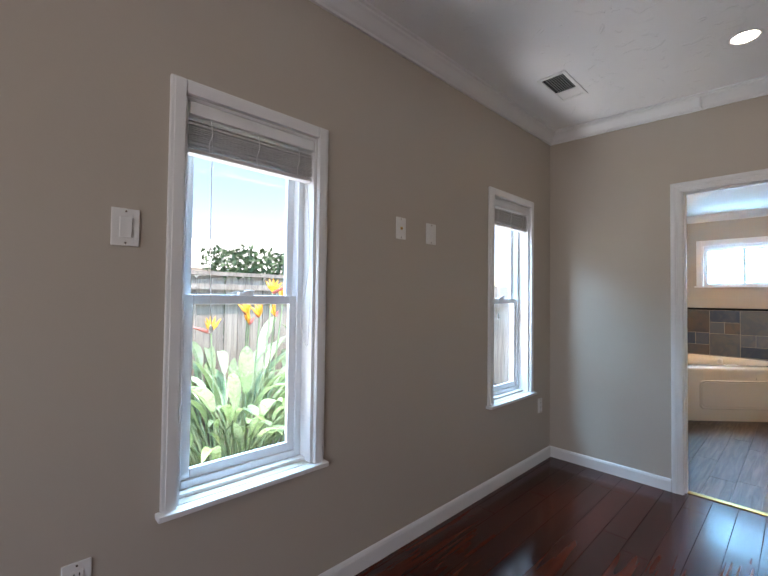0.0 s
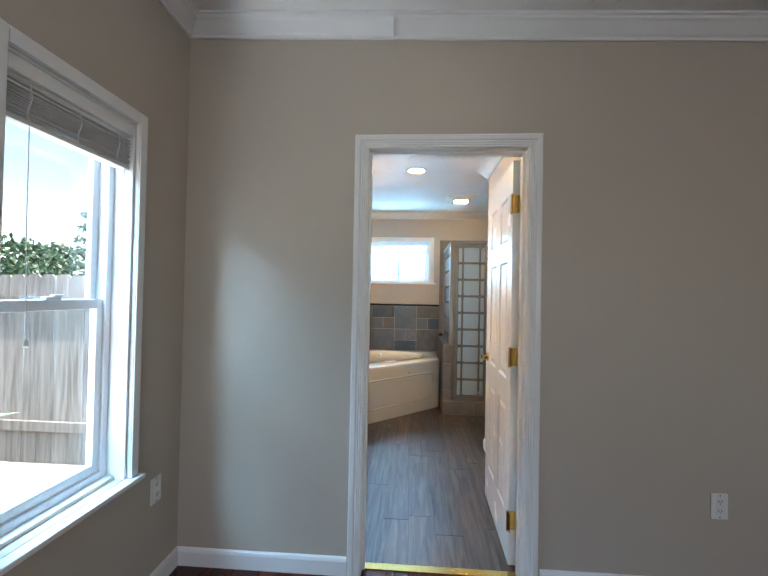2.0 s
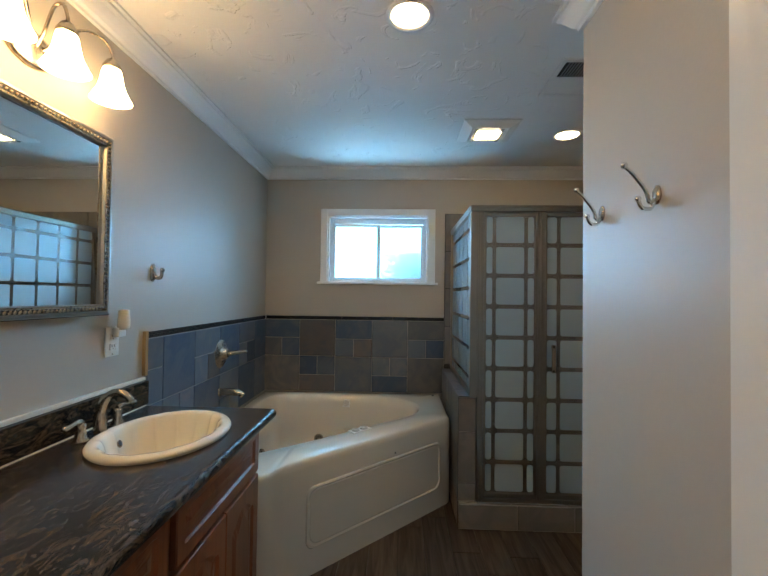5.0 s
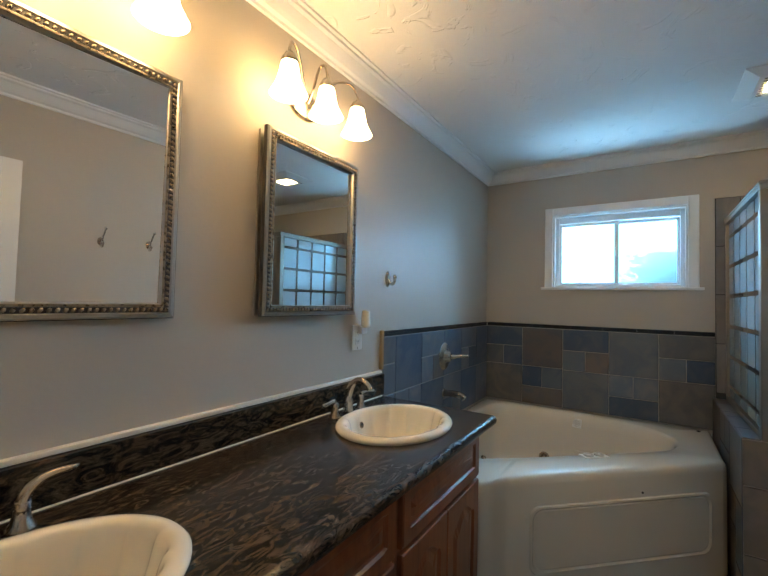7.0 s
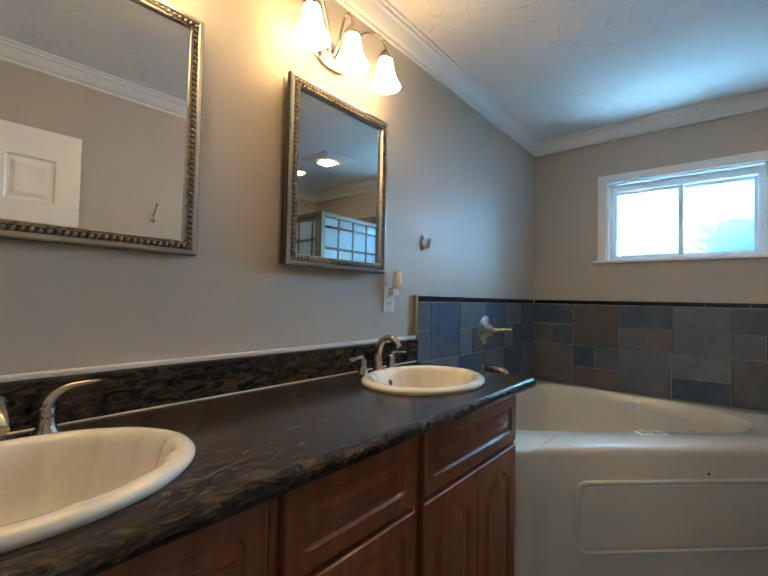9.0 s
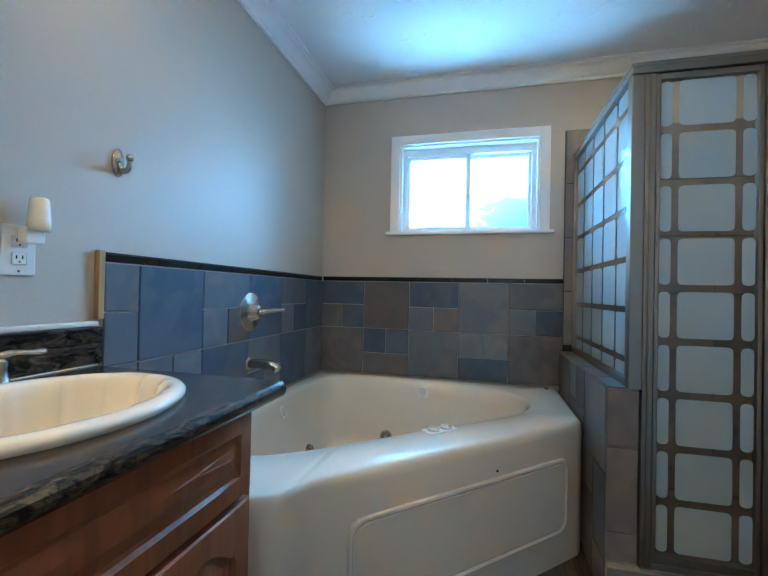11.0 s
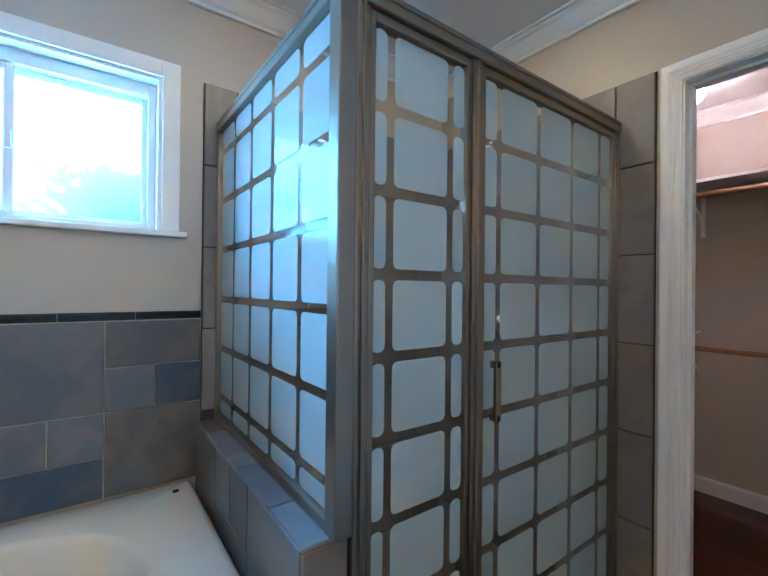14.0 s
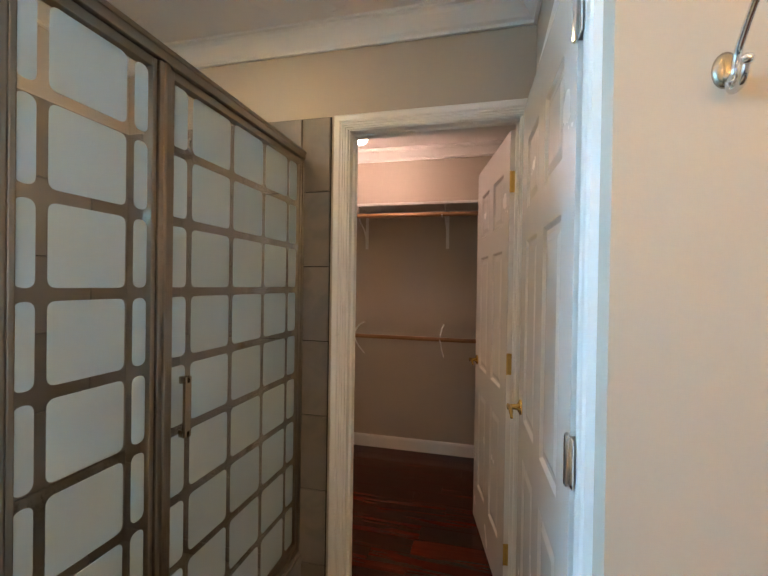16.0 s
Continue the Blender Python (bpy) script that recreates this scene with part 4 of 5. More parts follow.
# the top, cut out for the two basins
BASINS = ((5.015, 1.300), (3.880, 1.285))
for (cx, cy), xa, xb in zip(BASINS, (4.43, 3.534), (5.374, 4.43)):
    ctr = Vector((cx, cy))
    cellp = [(xa, 1.035), (xb, 1.035), (xb, 1.600), (xa, 1.600)]
    ang = sorted({round(math.atan2(p[1] - cy, p[0] - cx), 5) for p in cellp} | {round(-math.pi + 2 * math.pi * k / 60, 5) for k in range(60)})
    edge = [bm.verts.new((*p, 0.895)) for p in ray_loop(cellp, ctr, ang)]
    hole = [bm.verts.new((cx + 0.232 * math.cos(a), cy + 0.182 * math.sin(a), 0.895)) for a in ang]
    low = [bm.verts.new((v.co.x, v.co.y, 0.857)) for v in hole]
    n = len(ang)
    for k in range(n):
        bm.faces.new((edge[k], edge[(k + 1) % n], hole[(k + 1) % n], hole[k]))
        bm.faces.new((hole[k], hole[(k + 1) % n], low[(k + 1) % n], low[k]))
part("slab", bm, COUNTER, top)
part("backsplash", boxes((3.534, 5.402, 1.602, 1.638, 0.897, 1.000), bevel=0.003), COUNTER, top)
part("caulk_joint", boxes((3.534, 5.374, 1.594, 1.601, 0.8955, 0.898)), CAULK, top)
part("top_strip", boxes((3.534, 5.402, 1.618, 1.639, 1.001, 1.015), bevel=0.004), CAULK, top, "cream strip along the backsplash's top")


def raised_panel(w, h, arch=0.0, frame_w=0.055):
    """A cabinet front: x 0..w, z 0..h, front at y 0; sunk moulding and a raised field, its head arched where arch > 0."""
    t, n = 0.020, 72
    c = Vector((w / 2, h / 2))
    ang = sorted({round(math.atan2(sy * h / 2, sx * w / 2), 6) for sx in (-1, 1) for sy in (-1, 1)} | {round(-math.pi + 2 * math.pi * k / n, 6) for k in range(n)})

    def shape(d, lift=0.0):
        pts = [(d, d), (w - d, d)]
        if arch and d > 0.02:
            pts += [(w - d, h - d - arch)] + [(w - d - 0.02 - (w - 2 * d - 0.04) * k / 12, h - d - arch + 0.9 * arch * math.sin(math.pi * k / 12)) for k in range(13)] + [(d, h - d - arch)]
        else:
            pts += [(w - d, h - d), (d, h - d)]
        return ray_loop(pts, c, ang)
    rings = []
    for d, y in ((0.0, t), (0.0, 0.004), (0.004, 0.0), (frame_w, 0.0), (frame_w + 0.006, 0.008), (frame_w + 0.014, 0.009), (frame_w + 0.040, 0.002)):
        rings.append([(p.x, y, p.y) for p in shape(d)])
    return rings_mesh(rings, True, True)


def vanity_unit(x0, x1, fronts, label):
    u = thing("vanity_cabinet", label, "cabinet", "vanity cabinets", at=pose(x0, 1.09, 0))
    w = x1 - x0
    for nm, row in (("front_frame", (0, w, 0.0, 0.018, 0.09, 0.853)), ("side_panel", (0, 0.018, 0.0185, 0.508, 0.09, 0.853)), ("side_panel", (w - 0.018, w, 0.0185, 0.508, 0.09, 0.853)), ("back_panel", (0.018, w - 0.018, 0.49, 0.508, 0.09, 0.853)), ("bottom_panel", (0.018, w - 0.018, 0.0185, 0.49, 0.09, 0.108)), ("toe_kick", (0, w, 0.06, 0.075, 0.0, 0.09))):
        part(nm, boxes(row), CABINET, u)
    for nm, a, b, z0, z1, arch in fronts:
        f = part(nm, raised_panel(b - a, z1 - z0, arch, 0.050 if arch else 0.042), CABINET, u)
        f.location = (a, -0.0205, z0)
    return u


vanity_unit(3.536, 4.205, [("false_front", 0.02, 0.655, 0.655, 0.842, 0.0), ("cabinet_door", 0.02, 0.335, 0.105, 0.640, 0.05), ("cabinet_door", 0.340, 0.655, 0.105, 0.640, 0.05)], "cherry-stained sink cabinet with arched raised-panel doors")
vanity_unit(4.207, 4.665, [("drawer", 0.022, 0.440, 0.655, 0.842, 0.0), ("drawer", 0.022, 0.440, 0.38, 0.640, 0.0), ("drawer", 0.022, 0.440, 0.105, 0.365, 0.0)], "cherry-stained cabinet with three raised-panel drawers")
vanity_unit(4.667, 5.345, [("false_front", 0.022, 0.650, 0.655, 0.842, 0.0), ("cabinet_door", 0.022, 0.334, 0.105, 0.640, 0.05), ("cabinet_door", 0.339, 0.650, 0.105, 0.640, 0.05)], "cherry-stained sink cabinet beside the tub")


def basin(x, y, label):
    """An oval self-rimming basin with a shell-fluted back."""
    s = thing("wash_basin", label, "sink", "wash basins", at=pose(x, y, 0.895))
    n = 160
    rings = []
    rows = [(0.255, 0.205, 0.000, 0), (0.260, 0.210, 0.007, 0), (0.259, 0.209, 0.013, 0), (0.252, 0.202, 0.019, 0.1), (0.238, 0.188, 0.022, 0.3), (0.226, 0.176, 0.020, 0.8), (0.218, 0.168, 0.012, 1), (0.212, 0.162, -0.004, 1), (0.204, 0.155, -0.035, 0.95), (0.192, 0.145, -0.07, 0.85), (0.174, 0.130, -0.10, 0.6), (0.155, 0.114, -0.116, 0.25), (0.125, 0.092, -0.123, 0), (0.07, 0.055, -0.127, 0), (0.025, 0.025, -0.129, 0)]
    for a, b, z, w in rows:
        ring = []
        for k in range(n):
            th = 2 * math.pi * k / n
            f = 1 + 0.055 * w * (abs(math.sin(th * 7 + 0.5)) ** 0.5 - 0.85)
            ring.append((a * f * math.cos(th), b * f * math.sin(th), z))
        rings.append(ring)
    part("bowl", rings_mesh(rings), PORCELAIN, s, smooth=True)
    part("overflow", lathe(bmesh.new(), [(0.013, 0), (0.013, 0.003), (0.009, 0.004), (0.008, 0.001)], Matrix.Translation((-0.015, 0.151, -0.028)) @ pose(0, 0, 0, 75, 0, 5), 16), NICKEL, s, "round overflow hole")
    part("overflow_opening", lathe(bmesh.new(), [(0.0085, 0.001), (0.0085, 0.0035), (0.002, 0.0036)], Matrix.Translation((-0.015, 0.151, -0.028)) @ pose(0, 0, 0, 75, 0, 5), 14), DARK, s)
    part("drain", lathe(bmesh.new(), [(0.024, -0.126), (0.024, -0.121), (0.018, -0.119), (0.004, -0.117)], Matrix(), 18), NICKEL, s, smooth=True)
    return s


def faucet(x, y, label, style):
    f = thing("basin_faucet", label, "faucet", "basin faucets", at=pose(x, y, 0.896))
    if style:
        part("spout", tube(bmesh.new(), curve([(0, 0, 0), (0, 0.0, 0.07), (0, -0.02, 0.125), (0, -0.06, 0.145), (0, -0.095, 0.130), (0, -0.11, 0.112)], 25), [0.022] * 5 + [0.016] * 6 + [0.013] * 9 + [0.012] * 6, 14), NICKEL, f, smooth=True)
    else:
        part("spout", tube(bmesh.new(), curve([(0, 0, 0), (0, -0.005, 0.05), (0, -0.04, 0.082), (0, -0.085, 0.070), (0, -0.105, 0.050)], 24), [0.027] * 7 + [0.023] * 6 + [0.018] * 12, 14), NICKEL, f, smooth=True)
    for s in (-1, 1):
        h = part("tap", lathe(bmesh.new(), [(0.026, 0), (0.026, 0.006), (0.018, 0.016), (0.014, 0.04), (0.016, 0.055), (0.011, 0.062), (0.003, 0.064)], Matrix.Translation((s * 0.088, 0, 0)), 18), NICKEL, f, smooth=True)
        if style:
            pts = [(s * 0.088, 0, 0.066), (s * 0.113, -0.005, 0.070), (s * 0.155, -0.01, 0.066), (s * 0.175, -0.012, 0.066)]
        else:
            pts = [(s * 0.088, 0, 0.035), (s * 0.092, -0.002, 0.070), (s * 0.122, -0.006, 0.096), (s * 0.180, -0.010, 0.102)]
        part("lever", tube(bmesh.new(), curve(pts, 12), [0.009] * 4 + [0.007] * 4 + [0.009] * 4 + [0.004] if style else [0.015, 0.0145, 0.014, 0.013, 0.012, 0.011, 0.010, 0.009, 0.008, 0.0075, 0.007, 0.006, 0.004], 10), NICKEL, h, smooth=True)
    return f


basin(5.015, 1.300, "biscuit porcelain oval basin near the tub")
basin(3.880, 1.285, "biscuit porcelain oval basin with a fluted bowl")
faucet(5.020, 1.535, "brushed nickel two-handle faucet with a high arched spout", 1)
faucet(3.872, 1.535, "brushed nickel two-handle faucet with a low spout", 0)


# ---- mirrors and lights over the vanity ----
def framed_mirror(x0, x1, z0, z1, depth, label, yaw=0.0, lean=0.0):
    mr = thing("framed_mirror", label, "mirror", "vanity mirrors", at=pose(0, 1.64, 0))
    y = -depth
    w = 0.040
    if depth > 0.04:
        part("cabinet_box", boxes((x0 + 0.02, x1 - 0.02, y + 0.022, -0.001, z0 + 0.02, z1 - 0.02), (x0 + 0.004, x1 - 0.004, -0.012, -0.001, z0 + 0.004, z1 - 0.004)), SILVER, mr)
    c = Vector(((x0 + x1) / 2, (z0 + z1) / 2))
    rings = []
    for d, yy in ((0.0, y + 0.022), (0.0, y + 0.004), (0.004, y), (0.012, y - 0.001), (0.016, y + 0.004), (0.028, y + 0.004), (0.031, y + 0.001), (0.036, y + 0.004), (w, y + 0.012), (w, y + 0.018)):
        rings.append([(x0 + d, yy, z0 + d), (x1 - d, yy, z0 + d), (x1 - d, yy, z1 - d), (x0 + d, yy, z1 - d)])
    part("frame", rings_mesh(rings, False), SILVER, mr)
    part("outer_edge", boxes((x0 - 0.002, x0 - 0.0005, y + 0.006, y + 0.021, z0, z1), (x1 + 0.0005, x1 + 0.002, y + 0.006, y + 0.021, z0, z1), (x0, x1, y + 0.006, y + 0.021, z0 - 0.002, z0 - 0.0005)), DARKFRAME, mr)
    for nm, lo_, hi_, lift, mat in (("bead_channel", 0.0145, 0.0295, 0.0030, DARKFRAME), ("inner_lip", 0.0300, 0.0365, 0.0000, BEAD)):
        rows = ((x0 + lo_, x0 + hi_, z0 + lo_, z1 - lo_), (x1 - hi_, x1 - lo_, z0 + lo_, z1 - lo_), (x0 + hi_, x1 - hi_, z0 + lo_, z0 + hi_), (x0 + hi_, x1 - hi_, z1 - hi_, z1 - lo_))
        part(nm, boxes(*[(a, b, y + lift, y + lift + 0.003, c0, c1) for a, b, c0, c1 in rows], bevel=0.001), mat, mr)
    bm = bmesh.new()
    s = 0.0150
    def bead(px, pz, along):
        m = Matrix.Translation((px, y + 0.0015, pz)) @ pose(0, 0, 0, 0, 35 if along else -55, 0) @ Matrix.Diagonal((0.0070, 0.0042, 0.0042, 1))
        bmesh.ops.create_icosphere(bm, subdivisions=2, radius=1, matrix=m)
    n = int((x1 - x0 - 0.05) / s)
    for k in range(n + 1):
        px = x0 + 0.022 + (x1 - x0 - 0.044) * k / n
        bead(px, z0 + 0.022, 0); bead(px, z1 - 0.022, 0)
    n = int((z1 - z0 - 0.05) / s)
    for k in range(1, n):
        pz = z0 + 0.022 + (z1 - z0 - 0.044) * k / n
        bead(x0 + 0.022, pz, 1); bead(x1 - 0.022, pz, 1)
    bd = part("beading", bm, BEAD, mr, "row of small twisted beads", True)
    bd["kind"] = "stuff"
    bm = bmesh.new()
    bm.faces.new([bm.verts.new((px, y + 0.0165 - yaw * (px - c.x) - lean * (pz - c.y), pz)) for px, pz in ((x0 + w - 0.002, z0 + w - 0.002), (x1 - w + 0.002, z0 + w - 0.002), (x1 - w + 0.002, z1 - w + 0.002), (x0 + w - 0.002, z1 - w + 0.002))])
    me = part("mirror_glass", bm, MIRROR, mr)
    part("backing", boxes((x0 + 0.006, x1 - 0.006, y + 0.018 + (0.0125 if yaw else 0), y + 0.0215 if depth > 0.04 else -0.001, z0 + 0.006, z1 - 0.006)), DARKFRAME, mr)
    return mr


framed_mirror(3.772, 4.297, 1.310, 1.992, 0.034, "beaded silver-framed mirror over the first basin", 0.032, 0.012)
framed_mirror(4.592, 5.118, 1.308, 1.975, 0.058, "beaded silver-framed mirror cabinet over the second basin")


def vanity_light(x, label):
    """Three bell shades on curved arms from an oval plate."""
    v = thing("vanity_light", label, "wall lamp", "vanity lights", at=pose(x, 1.64, 2.145))
    bm = lathe(bmesh.new(), [(0.060, 0.0), (0.060, 0.006), (0.050, 0.014), (0.030, 0.022), (0.004, 0.026)], pose(0, 0, 0, 90), 28, 1.5)
    part("wall_plate", bm, NICKEL, v, smooth=True)
    for dx in (-0.195, 0.0, 0.195):
        a = part("arm", tube(bmesh.new(), curve([(dx * 0.12, -0.02, 0.0), (dx * 0.25, -0.045, 0.045), (dx * 0.55, -0.075, 0.125), (dx * 0.86, -0.105, 0.135), (dx, -0.12, 0.095), (dx, -0.12, 0.075)], 25), 0.0052, 8), NICKEL, v, smooth=True)
        part("holder", lathe(bmesh.new(), [(0.008, 0.078), (0.016, 0.074), (0.024, 0.060), (0.030, 0.050), (0.028, 0.036)], Matrix.Translation((dx, -0.12, 0)), 18), NICKEL, a, smooth=True)
        part("shade", lathe(bmesh.new(), [(0.026, 0.048), (0.031, 0.030), (0.036, 0.0), (0.044, -0.030), (0.058, -0.058), (0.066, -0.072), (0.060, -0.074), (0.020, -0.060)], Matrix.Translation((dx, -0.12, 0)), 24), SHADE, a, "lit white glass bell shade", True)
    return v


vanity_light(4.815, "three-armed nickel vanity light with lit bell shades")
vanity_light(3.990, "three-armed nickel vanity light over the first mirror")


# ---- ceiling fittings ----
def can_light(x, y, z, label, lens=None, k=1.0):
    c = thing("recessed_light", label, "ceiling light", "recessed lights", at=pose(x, y, z))
    part("trim_ring", lathe(bmesh.new(), [(0.095 * k, 0.0), (0.094 * k, -0.005), (0.080 * k, -0.007), (0.074 * k, -0.001)], Matrix(), 32), TRIM, c, smooth=True)
    part("bulb", lathe(bmesh.new(), [(0.072 * k, -0.001), (0.070 * k, -0.003), (0.03 * k, -0.004)], Matrix(), 28), lens or LENS, c, "lit bulb face", True)


can_light(2.76, 0.33, BED_Z + ceiling_drop(2.76, 0.33) - 0.002, "lit recessed light in the bedroom ceiling", LENS_DIM, 0.75)
can_light(5.17, 0.46, BATH_Z, "lit recessed light over the bathroom floor")
can_light(6.335, -0.62, BATH_Z, "lit recessed light over the shower")
cl = thing("closet_light", "small lit globe on the closet ceiling", "ceiling light", at=pose(6.17, -2.22, BATH_Z))
part("base", lathe(bmesh.new(), [(0.06, 0), (0.06, -0.02), (0.045, -0.03)], Matrix(), 20), PLASTIC, cl)
part("globe", lathe(bmesh.new(), [(0.03, -0.03), (0.055, -0.06), (0.06, -0.09), (0.04, -0.125), (0.004, -0.14)], Matrix(), 20), glow("closet_globe", (1.0, 0.64, 0.52), 38.0), cl, smooth=True)

fan = thing("bathroom_fan", "white square ceiling fan with a lit lens and grille", "ceiling fan", at=pose(6.262, -0.075, BATH_Z))
sq = lambda h, z: [(-h, -h, z), (h, -h, z), (h, h, z), (-h, h, z)]
part("cover", rings_mesh([sq(0.175, 0), sq(0.175, -0.006), sq(0.115, -0.030), sq(0.105, -0.028)], True), PLASTIC, fan)
part("lens", boxes((-0.060, 0.060, -0.075, 0.075, -0.036, -0.029), bevel=0.004), LENS, fan, "lit rectangular lens")
for s in (-1, 1):
    for k in range(8):
        part("louvre", boxes((-0.095 + k * 0.027, -0.088 + k * 0.027, s * 0.082 - 0.008, s * 0.082 + 0.014, -0.033, -0.0285)), DUST, fan)


def ceiling_vent(name, x0, x1, y0, y1, z, split, label):
    v = thing(name, label, "air vent", "ceiling vents")
    part("frame", boxes((x0, x1, y0, y0 + 0.022, z - 0.008, z), (x0, x1, y1 - 0.022, y1, z - 0.008, z), (x0, x0 + 0.022, y0 + 0.022, y1 - 0.022, z - 0.008, z), (x1 - 0.022, x1, y0 + 0.022, y1 - 0.022, z - 0.008, z), (split - 0.006, split + 0.006, y0 + 0.022, y1 - 0.022, z - 0.008, z), bevel=0.002), PLASTIC, v)
    part("backing", boxes((x0 + 0.02, x1 - 0.02, y0 + 0.02, y1 - 0.02, z - 0.0015, z - 0.0005)), DARK, v)
    n = int((y1 - y0 - 0.05) / 0.014)
    for k in range(n):
        y = y0 + 0.03 + k * 0.014
        part("slat", boxes((x0 + 0.024, split - 0.008, y, y + 0.003, z - 0.007, z - 0.002)), DUST, v)
    part("damper", boxes((split + 0.008, x1 - 0.024, y0 + 0.024, y1 - 0.024, z - 0.005, z - 0.002)), PLASTIC, v)
    return v


ceiling_vent("bedroom_vent", 2.46, 2.83, 1.11, 1.285, BED_Z + ceiling_drop(2.46, 1.11), 2.70, "white rectangular ceiling register with dark louvres")
ceiling_vent("bathroom_vent", 5.46, 5.80, -0.50, -0.245, BATH_Z, 5.62, "white ceiling register near the shower")


# ---- wall plates, hooks ----
def plate(name, label, category, m, w=0.072, h=0.115, kind="switch", colour=None):
    """Local x right, z up, the wall behind at y 0."""
    p = thing(name, label, category, "", at=m)
    part("cover_plate", box(bmesh.new(), -w / 2, w / 2, -0.006, 0, -h / 2, h / 2, bevel=0.003), colour or PLASTIC, p)
    if kind == "switch":
        part("rocker", box(bmesh.new(), -0.017, 0.017, -0.010, -0.006, -0.033, 0.033, bevel=0.002), PLASTIC, p)
    elif kind == "toggle":
        part("toggle", box(bmesh.new(), -0.005, 0.005, -0.018, -0.006, -0.004, 0.012, bevel=0.002), PLASTIC, p)
    elif kind == "jack":
        part("jack", lathe(bmesh.new(), [(0.008, 0.005), (0.008, 0.010), (0.004, 0.011)], pose(0, 0, 0, 90), 12), BRASS, p)
    else:
        for s in (-1, 1):
            f = part("socket", box(bmesh.new(), -0.016, 0.016, -0.009, -0.006, s * 0.020 - 0.014, s * 0.020 + 0.014, bevel=0.003), PLASTIC, p)
            part("slots", boxes((-0.008, -0.005, -0.0095, -0.009, s * 0.020 - 0.001, s * 0.020 + 0.008), (0.005, 0.008, -0.0095, -0.009, s * 0.020 - 0.001, s * 0.020 + 0.008), (-0.002, 0.002, -0.0095, -0.009, s * 0.020 - 0.009, s * 0.020 - 0.005)), DARK, f)
    for s in (-1, 1):
        part("screw", lathe(bmesh.new(), [(0.003, 0.006), (0.003, 0.0075), (0.001, 0.008)], Matrix.Translation((0, 0, s * h * 0.42)) @ pose(0, 0, 0, 90), 8), NICKEL, p)
    return p


plate("light_switch", "white rocker switch plate beside the window", "switch", pose(0.340, 1.614, 1.508), 0.078, 0.118)
plate("cable_plate", "white cable jack plate on the wall", "wall plate", pose(1.588, 1.614, 1.665), 0.072, 0.115, "jack")
plate("blank_plate", "white wall plate with a small toggle", "wall plate", pose(1.836, 1.614, 1.663), 0.085, 0.118, "toggle")
plate("wall_outlet", "white outlet below the window", "outlet", pose(3.222, 1.614, 0.45), kind="outlet")
plate("wall_outlet", "white outlet near the floor by the first window", "outlet", pose(0.242, 1.614, 0.46), kind="outlet")
plate("wall_outlet", "white outlet on the door wall", "outlet", pose(3.409, -0.910, 0.417, 0, 0, -90), kind="outlet")
plate("vanity_outlet", "white outlet over the counter's end", "outlet", pose(5.205, 1.639, 1.195), 0.076, 0.118, kind="outlet")
nl = thing("night_light", "white plug-in night light with a small shade", "night light", at=pose(5.222, 1.632, 1.235))
part("body", box(bmesh.new(), -0.022, 0.022, -0.028, 0, -0.022, 0.016, bevel=0.005), PLASTIC, nl)
part("shade", lathe(bmesh.new(), [(0.024, 0.0), (0.024, 0.02), (0.020, 0.075), (0.017, 0.080), (0.004, 0.081)], Matrix.Translation((0.004, -0.030, 0.008)), 18), PORCELAIN, nl, "ivory shade", True)


def coat_hook(m, label):
    """Two-prong hook; local -y away from the wall."""
    h = thing("coat_hook", label, "hook", "coat hooks", at=m)
    part("back_plate", lathe(bmesh.new(), [(0.017, 0.0), (0.017, 0.003), (0.012, 0.007), (0.004, 0.008)], Matrix.Diagonal((1, 1, 1.5, 1)) @ pose(0, 0, 0, 90), 20), NICKEL, h, smooth=True)
    bm = tube(bmesh.new(), curve([(0, -0.004, -0.012), (0, -0.022, -0.018), (0, -0.030, 0.010), (0, -0.060, 0.050), (0, -0.085, 0.075)], 20), [0.006] * 6 + [0.005] * 11 + [0.0045] * 4, 10)
    bmesh.ops.create_uvsphere(bm, u_segments=12, v_segments=8, radius=0.009, matrix=Matrix.Translation((0, -0.085, 0.077)))
    part("upper_prong", bm, CHROME, h, smooth=True)
    bm = tube(bmesh.new(), curve([(0, -0.004, -0.012), (0, -0.018, -0.036), (0, -0.040, -0.034), (0, -0.050, -0.012)], 15), 0.005, 10)
    bmesh.ops.create_uvsphere(bm, u_segments=12, v_segments=8, radius=0.008, matrix=Matrix.Translation((0, -0.050, -0.010)))
    part("lower_prong", bm, CHROME, h, smooth=True)
    return h


coat_hook(pose(4.985, -0.184, 1.675, 0, 0, 180), "chrome two-prong coat hook near the wall's end")
coat_hook(pose(4.700, -0.184, 1.665, 0, 0, 180), "chrome two-prong coat hook on the beige wall")
rh = thing("robe_hook", "nickel robe hook on the wall by the tub", "hook", at=pose(5.468, 1.64, 1.487) @ Matrix.Diagonal((1.3, 1.1, 1.4, 1)))
part("back_plate", lathe(bmesh.new(), [(0.016, 0.0), (0.016, 0.004), (0.011, 0.009), (0.003, 0.010)], Matrix.Diagonal((1, 1, 1.9, 1)) @ pose(0, 0, 0, 90), 20), NICKEL, rh, smooth=True)
bm = tube(bmesh.new(), curve([(0, -0.006, 0.0), (0, -0.020, -0.018), (0, -0.038, -0.014), (0, -0.042, 0.006)], 15), 0.006, 10)
bmesh.ops.create_uvsphere(bm, u_segments=12, v_segments=8, radius=0.009, matrix=Matrix.Translation((0, -0.042, 0.008)))
